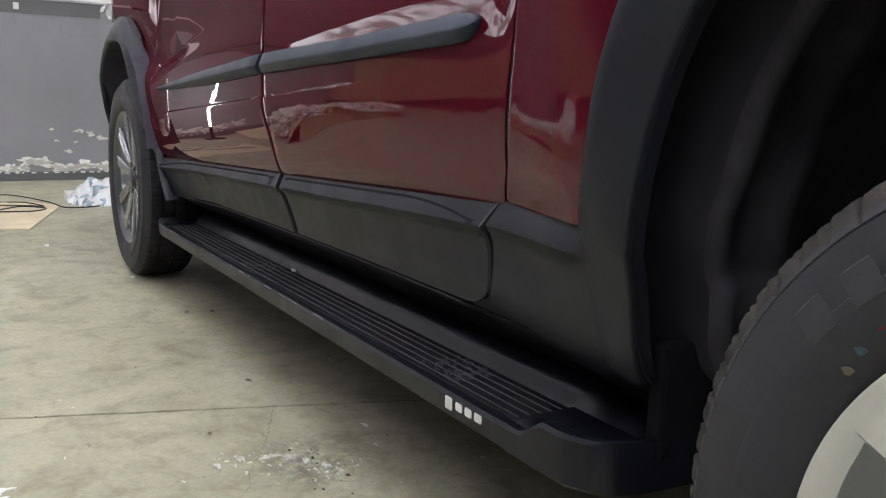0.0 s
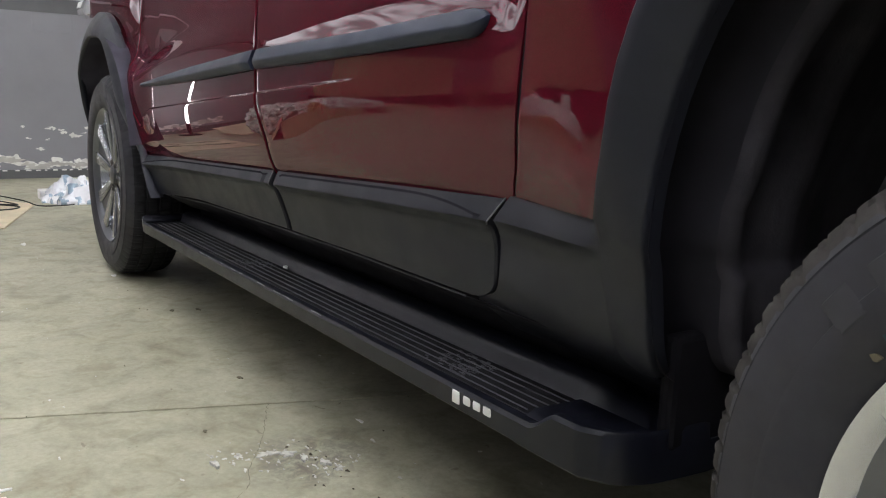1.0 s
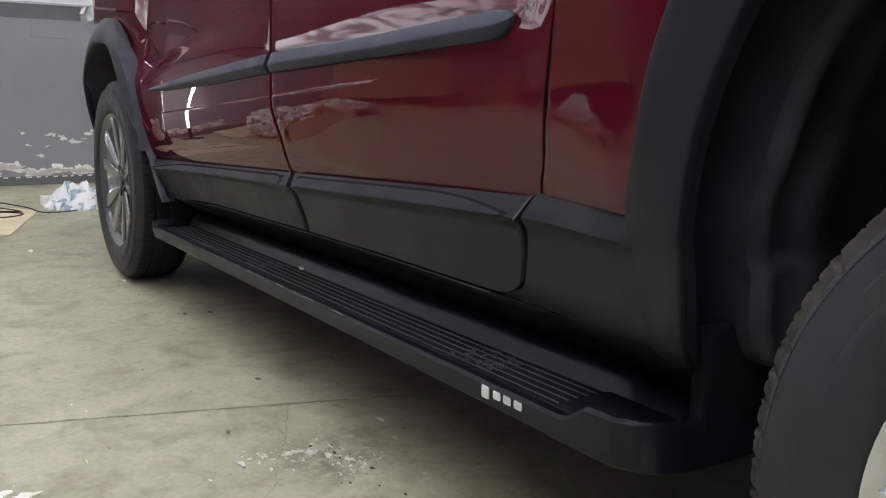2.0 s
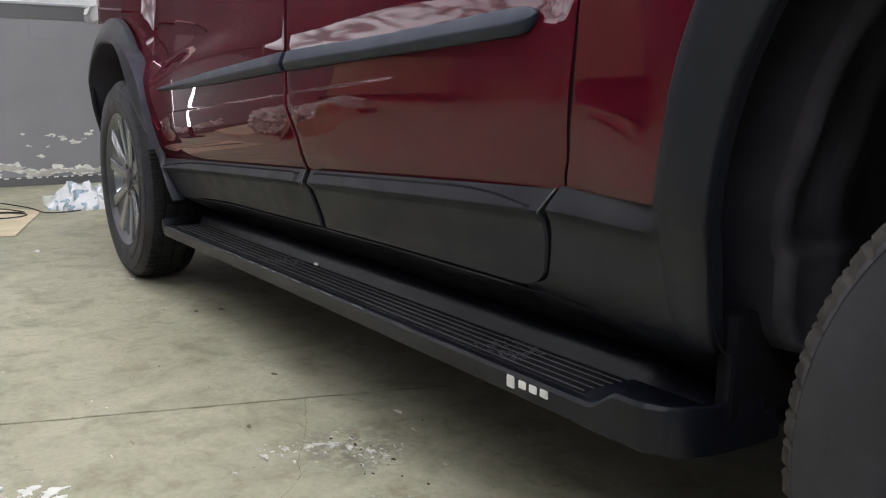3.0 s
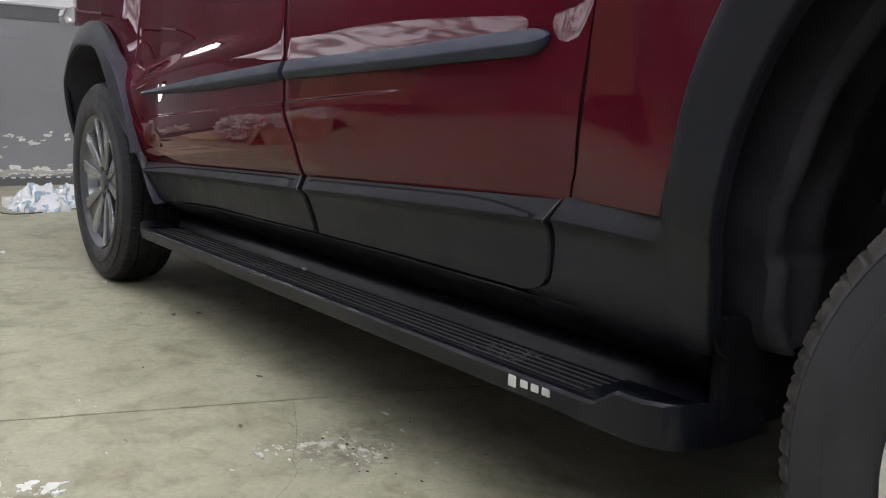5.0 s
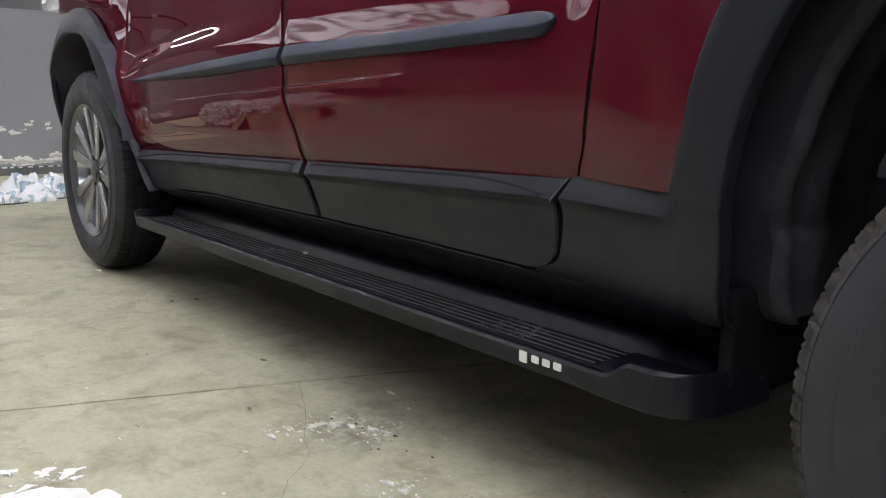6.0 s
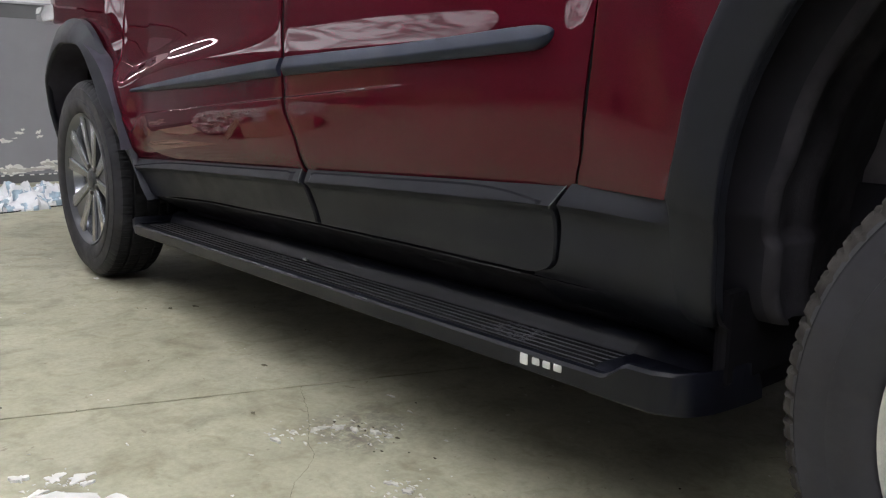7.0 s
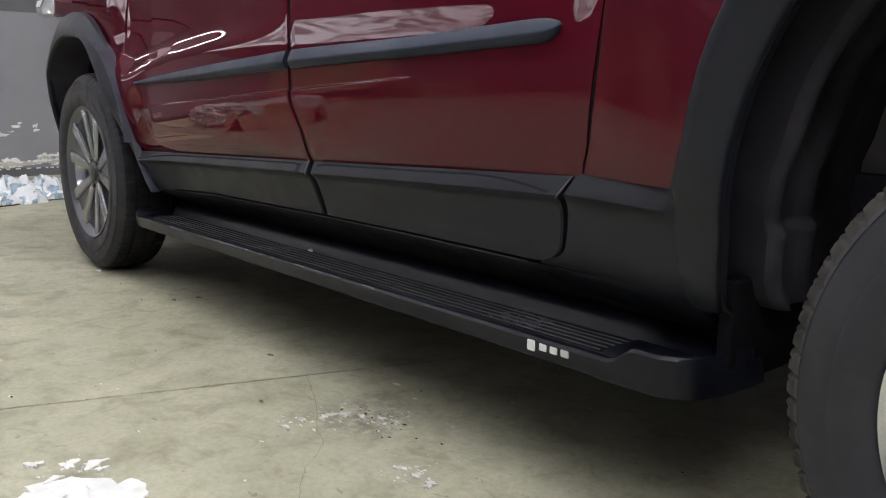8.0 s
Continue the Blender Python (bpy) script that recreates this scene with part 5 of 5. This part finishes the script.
def cable(pts, r, label):
    n = len(pts)
    out = []
    for i in range(n - 1):
        for k in range(8):
            t = i + k / 8
            out.append(tuple(lerp_table([(j, pts[j][c]) for j in range(n)], t) for c in range(3)))
    out.append(pts[-1])
    bm = bmesh.new()
    tube(bm, out, r, 6)
    tagged(part("cable", bm, CABLE, None, "", 60), label, "cable", "cables")


cable([(-4.55, -0.9, 0.018), (-4.50, -0.35, 0.018), (-4.35, -0.20, 0.03), (-4.45, -0.12, 0.012), (-4.60, -0.22, 0.018), (-4.72, -0.40, 0.01), (-4.62, -0.30, 0.06), (-4.5, -0.1, 0.03), (-4.42, -0.02, 0.006), (-4.40, 0.10, 0.005), (-4.46, 0.22, 0.005), (-4.52, 0.45, 0.005), (-4.4, 0.8, 0.005)], 0.0035, "black cable trailing over the cardboard and the floor")
cable([(-4.2, -0.9, 0.018), (-4.30, -0.40, 0.018), (-4.42, -0.24, 0.018), (-4.36, -0.12, 0.012), (-4.22, -0.22, 0.018), (-4.3, -0.45, 0.018), (-4.5, -0.6, 0.018)], 0.0035, "black cable coiled on the flattened cardboard")


def crumpled(name, c, size, seed, mats, label, category):
    bm = bmesh.new()
    bmesh.ops.create_icosphere(bm, subdivisions=5, radius=1)
    for v in bm.verts:
        p = v.co.copy()
        k = 1 + 0.30 * (1 - 2 * abs(noise.noise(p * 1.8 + Vector((seed, 0, 0))))) - 0.1 + 0.30 * (1 - 2 * abs(noise.noise(p * 3.6 + Vector((0, seed, 0))))) + 0.06 * (1 - 2 * abs(noise.noise(p * 9 + Vector((0, 0, seed)))))
        v.co = Vector((p.x * size[0] * k, p.y * size[1] * k, max(-0.93, p.z) * size[2] * k))
    z0 = min(v.co.z for v in bm.verts)
    for v in bm.verts:
        v.co.z = max(v.co.z, z0 * 0.75)
    z0 = min(v.co.z for v in bm.verts)
    for v in bm.verts:
        v.co += Vector((c[0], c[1], -z0))
    for f in bm.faces:
        q = f.calc_center_median()
        f.material_index = 1 if noise.noise(q * 11 + Vector((seed, 2, 0))) > 0.34 else 0
    return tagged(part(name, bm, mats, None, "", 18), label, category)


def film_heap(c, rx, ry, h, seed, label):
    """A heap of creased film: sharp ridges and folds over a ragged outline, closed down to the floor."""
    bm = bmesh.new()
    n = 54
    off = Vector((seed, seed * 0.7, 0))
    vs = {}
    for i in range(n + 1):
        for j in range(n + 1):
            u, v = 2 * i / n - 1, 2 * j / n - 1
            rim = 1 - (u * u + v * v) * (1 + 0.5 * noise.noise(Vector((u * 1.7, v * 1.7, 0)) + off))
            if rim < 0.03:
                continue
            p = Vector((u * 1.6, v * 1.6, 0)) + off
            fold = 0.75 * (1 - 1.6 * abs(noise.noise(p * 0.9))) + 0.45 * abs(noise.noise(p * 1.7)) + 0.22 * abs(noise.noise(p * 3.6)) + 0.10 * abs(noise.noise(p * 7.7))
            z = h * min(1.0, rim * 1.25) * (0.05 + 1.35 * fold)
            dx, dy = 0.035 * noise.noise(p * 2.4), 0.035 * noise.noise(p * 2.6 + Vector((9, 0, 0)))
            vs[i, j] = bm.verts.new((c[0] + rx * u + dx, c[1] + ry * v + dy, 0.003 + z))
    for i in range(n):
        for j in range(n):
            q = [vs.get(k) for k in ((i, j), (i + 1, j), (i + 1, j + 1), (i, j + 1))]
            if all(q):
                f = bm.faces.new(q)
                f.material_index = 1 if noise.noise(Vector((i * 0.21, j * 0.17, seed))) > 0.24 else 0
    for v in [v for v in bm.verts if not v.link_faces]:
        bm.verts.remove(v)
    edges = [e for e in bm.edges if e.is_boundary]
    r = bmesh.ops.extrude_edge_only(bm, edges=edges)
    for v in [g for g in r["geom"] if isinstance(g, bmesh.types.BMVert)]:
        v.co.z = 0.0
    return tagged(part("crumpled_film", bm, [FILM, FILM_BLUE], None, "", 22), label, "plastic film")


film_heap((-4.60, 0.19), 0.18, 0.17, 0.105, 1.3, "crumpled white and blue printed plastic film on the floor")
film_heap((-4.74, 0.40), 0.16, 0.17, 0.085, 4.1, "crumpled white plastic film heaped on the floor")
film_heap((-4.84, 0.64), 0.15, 0.18, 0.070, 7.7, "crumpled white plastic film heaped by the wall")
bm = bmesh.new()
box(bm, -4.799, -4.699, 0.021, 0.079, 0.0, 0.055, 0.006)
tagged(part("paper_box", bm, FLAKE, None, "", 0), "small white paper box on the floor", "box")

# peeled plaster on the wall, and the skirting
def wall_patch(y, z, ry, rz, mat=None, depth=0.0):
    depth = depth or rng.uniform(0.002, 0.006)
    bm = bmesh.new()
    pts = crinkle(rng, y, z, ry, rz, 40, 0.55)
    low = [bm.verts.new((X0, a, max(0.03, b))) for a, b in pts]
    top = [bm.verts.new((X0 + depth, y + (a - y) * 0.96, max(0.032, z + (b - z) * 0.96))) for a, b in pts]
    for i in range(len(pts)):
        bm.faces.new((low[i], low[(i + 1) % len(pts)], top[(i + 1) % len(pts)], top[i]))
    bm.faces.new(top)
    part("peeled_patch", bm, mat or PLASTER, wall, "", 0)


for y, z, a, b in ((0.265, 0.352, 0.035, 0.012), (0.38, 0.30, 0.055, 0.026), (0.34, 0.325, 0.03, 0.014), (0.53, 0.362, 0.04, 0.016), (0.12, 0.275, 0.02, 0.007), (0.47, 0.315, 0.018, 0.006), (0.20, 0.20, 0.03, 0.012), (0.24, 0.268, 0.012, 0.006), (0.62, 0.34, 0.03, 0.02), (0.08, 0.36, 0.018, 0.006)):
    for q in range(3):
        wall_patch(y + rng.uniform(-0.9, 0.9) * a, z + rng.uniform(-0.9, 0.9) * b, a * rng.uniform(0.3, 0.6), b * rng.uniform(0.35, 0.7))
y = -1.4
while y < 1.6:
    w = rng.uniform(0.03, 0.085)
    zc, hz = 0.098 + rng.uniform(-0.02, 0.035), rng.uniform(0.010, 0.032)
    wall_patch(y, zc, w, hz)
    if hz > 0.018:
        wall_patch(y + 0.1 * w, zc - 0.12 * hz, 0.78 * w, 0.66 * hz, SAND, rng.uniform(0.0062, 0.0085))
    y += w * rng.uniform(0.9, 1.5)
bm = bmesh.new()
box(bm, X0, X0 + 0.012, Y0, Y1, 0.0, 0.062, 0.003)
tagged(part("skirting", bm, WALL_DARK, None, "", 0), "low dark grey painted skirting along the wall", "skirting", kind="structure")
y = -1.2
while y < 1.4:
    bm = bmesh.new()
    w = rng.uniform(0.012, 0.035)
    box(bm, X0 + 0.012, X0 + 0.014, y, y + w, 0.052, 0.060)
    part("peeled_patch", bm, PLASTER, wall, "", 0)
    y += w + rng.uniform(0.012, 0.05)


# ---------------------------------------------------------------- the far side of the aisle
def carton(cx, cy, w, d, h, turn, z=0.0, flaps=False, label="brown cardboard carton with taped flaps", mat=None):
    top = thing("carton", label, "carton", (cx, cy, z), "cartons")
    top.rotation_euler[2] = radians(turn)
    t = 0.006
    bm = bmesh.new()
    box(bm, -w / 2, w / 2, -d / 2, -d / 2 + t, 0, h)
    box(bm, -w / 2, w / 2, d / 2 - t, d / 2, 0, h)
    box(bm, -w / 2, -w / 2 + t, -d / 2 + t, d / 2 - t, 0, h)
    box(bm, w / 2 - t, w / 2, -d / 2 + t, d / 2 - t, 0, h)
    box(bm, -w / 2 + t, w / 2 - t, -d / 2 + t, d / 2 - t, 0.002, 0.008)
    o = part("walls", bm, mat or CARD, None, "", 0)
    o.parent = top
    for sgn in (-1, 1):
        bm = bmesh.new()
        if flaps:
            m = Matrix.Translation((0, sgn * d / 2, h)) @ Matrix.Rotation(sgn * radians(-55), 4, "X")
            box(bm, -w / 2, w / 2, min(0, sgn * d * 0.45), max(0, sgn * d * 0.45), 0.0, 0.005, turn=m)
        else:
            box(bm, -w / 2, w / 2, min(0.001 * sgn, sgn * d / 2), max(0.001 * sgn, sgn * d / 2), h, h + 0.005)
        o = part("flap", bm, mat or CARD, None, "", 0)
        o.parent = top
    if not flaps:
        bm = bmesh.new()
        box(bm, -w / 2, w / 2, -0.025, 0.025, h + 0.005, h + 0.0062)
        o = part("tape", bm, FLAKE, None, "pale packing tape", 0)
        o.parent = top
    return top


carton(-4.95, -2.02, 0.42, 0.32, 0.20, -12)
carton(-4.40, -1.66, 0.66, 0.50, 0.17, 24, flaps=True, label="open cardboard carton with white paper and a yellow pack inside")
crumpled("crumpled_paper", (-4.47, -1.70, 0), (0.20, 0.15, 0.12), 2.9, [FLAKE, FLAKE_OLD], "crumpled white packing paper in an open carton", "paper")
crumpled("yellow_pack", (-4.24, -1.62, 0), (0.07, 0.06, 0.12), 8.3, [YELLOW, CARD], "crumpled yellow pack standing in an open carton", "pack")
carton(-4.75, -2.40, 0.50, 0.36, 0.13, 15, flaps=True, label="low open cardboard carton with packing inside")
carton(-5.15, -2.62, 0.55, 0.82, 0.70, 4, z=0.36, label="large brown cardboard carton on a low stack")
# Unseen platform, added to give the dark band of shade under the carton.
trolley = thing("shade_platform", "added low dark platform for the band of shade under the large carton", "trolley", (-5.15, -2.62, 0))
bm = bmesh.new()
box(bm, -5.46, -4.84, -3.10, -2.14, 0.27, 0.355, 0.008)
part("deck", bm, SHADE, trolley, "deck coloured dark for the shade under the carton", 0)
for x in (-5.38, -4.92):
    for y in (-3.0, -2.24):
        bm = bmesh.new()
        box(bm, x - 0.02, x + 0.02, y - 0.02, y + 0.02, 0.14, 0.27, 0.003)
        part("castor_post", bm, STEEL, trolley, "", 0)
        bm = bmesh.new()
        tube(bm, [(x, y - 0.02, 0.075), (x, y + 0.02, 0.075)], 0.075, 18)
        part("castor_wheel", bm, RUBBER, trolley, "black rubber castor wheel")
carton(-5.1, -3.75, 0.5, 0.5, 0.55, 12)
crumpled("crumpled_paper", (-4.75, -2.40, 0.02), (0.12, 0.08, 0.06), 5.2, [FLAKE, YELLOW], "crumpled white and yellow packing in a low carton", "paper")

for x, y, size, seed, lab in ((-4.86, -1.50, (0.20, 0.16, 0.13), 3.7, "crumpled white packing paper on the floor"), (-4.62, -1.98, (0.24, 0.15, 0.15), 6.1, "heap of crumpled pale packing paper"),
                              (-5.05, -1.90, (0.16, 0.20, 0.11), 9.4, "crumpled white packing paper beside cartons")):
    crumpled("packing_paper", (x, y, 0), size, seed, [FLAKE, FLAKE_OLD], lab, "paper")

# a small white plate and a filled-in hatch on the wall
bm = bmesh.new()
box(bm, X0 + 0.001, X0 + 0.016, -0.114, -0.079, 1.153, 1.198, 0.004)
tagged(part("wall_plate", bm, WALL_WHITE, None, "", 0), "small white plastic plate fixed to the grey wall", "plate")
bm = bmesh.new()
box(bm, X0 - 0.01, X0 + 0.0025, 0.177, 0.430, 1.005, 1.128, 0.002)
part("filled_hatch", bm, WALL, wall, "painted-over hatch", 0)


def bent_card(x, y, w, d, turn, lift, mat, label):
    """A stiff sheet lying on one edge, bowed up towards the other."""
    bm = bmesh.new()
    m = pose(x, y, 0, 0, 0, turn)
    rows, n = [], 12
    for i in range(n + 1):
        u = i / n
        z = lift * (math.sin(0.5 * math.pi * u) ** 2 + 0.12 * math.sin(2.6 * math.pi * u))
        rows.append([m @ Vector((d * (u - 0.5), w * (v - 0.5) * (1 + 0.10 * math.sin(5 * u)), max(0.002, z + 0.10 * lift * math.sin(3 * v + turn)))) for v in (0, 0.2, 0.4, 0.6, 0.8, 1.0)])
    grid(bm, rows)
    r = bmesh.ops.extrude_face_region(bm, geom=list(bm.faces))
    bmesh.ops.translate(bm, vec=(0, 0, 0.006), verts=[v for v in r["geom"] if isinstance(v, bmesh.types.BMVert)])
    return tagged(part("bent_cardboard", bm, mat, None, "", 30), label, "cardboard", "bent cardboard")


for x, y, w, d, turn, lift, mat, lab in ((-5.35, -1.45, 0.50, 0.36, 160, 0.06, CARD_PALE, "pale bent cardboard piece leaning up near the wall"), (-5.10, -1.72, 0.40, 0.30, 205, 0.16, CARD, "brown bent cardboard piece on the floor"),
                                         (-5.45, -1.95, 0.45, 0.32, 175, 0.09, CARD_PALE, "pale bent cardboard piece leaning up near the wall"), (-4.75, -1.98, 0.34, 0.30, 140, 0.08, FLAKE, "white bent card on the floor"),
                                         (-4.45, -2.15, 0.36, 0.26, 190, 0.07, CARD_PALE, "pale bent cardboard piece on the floor")):
    bent_card(x, y, w, d, turn, lift, mat, lab)
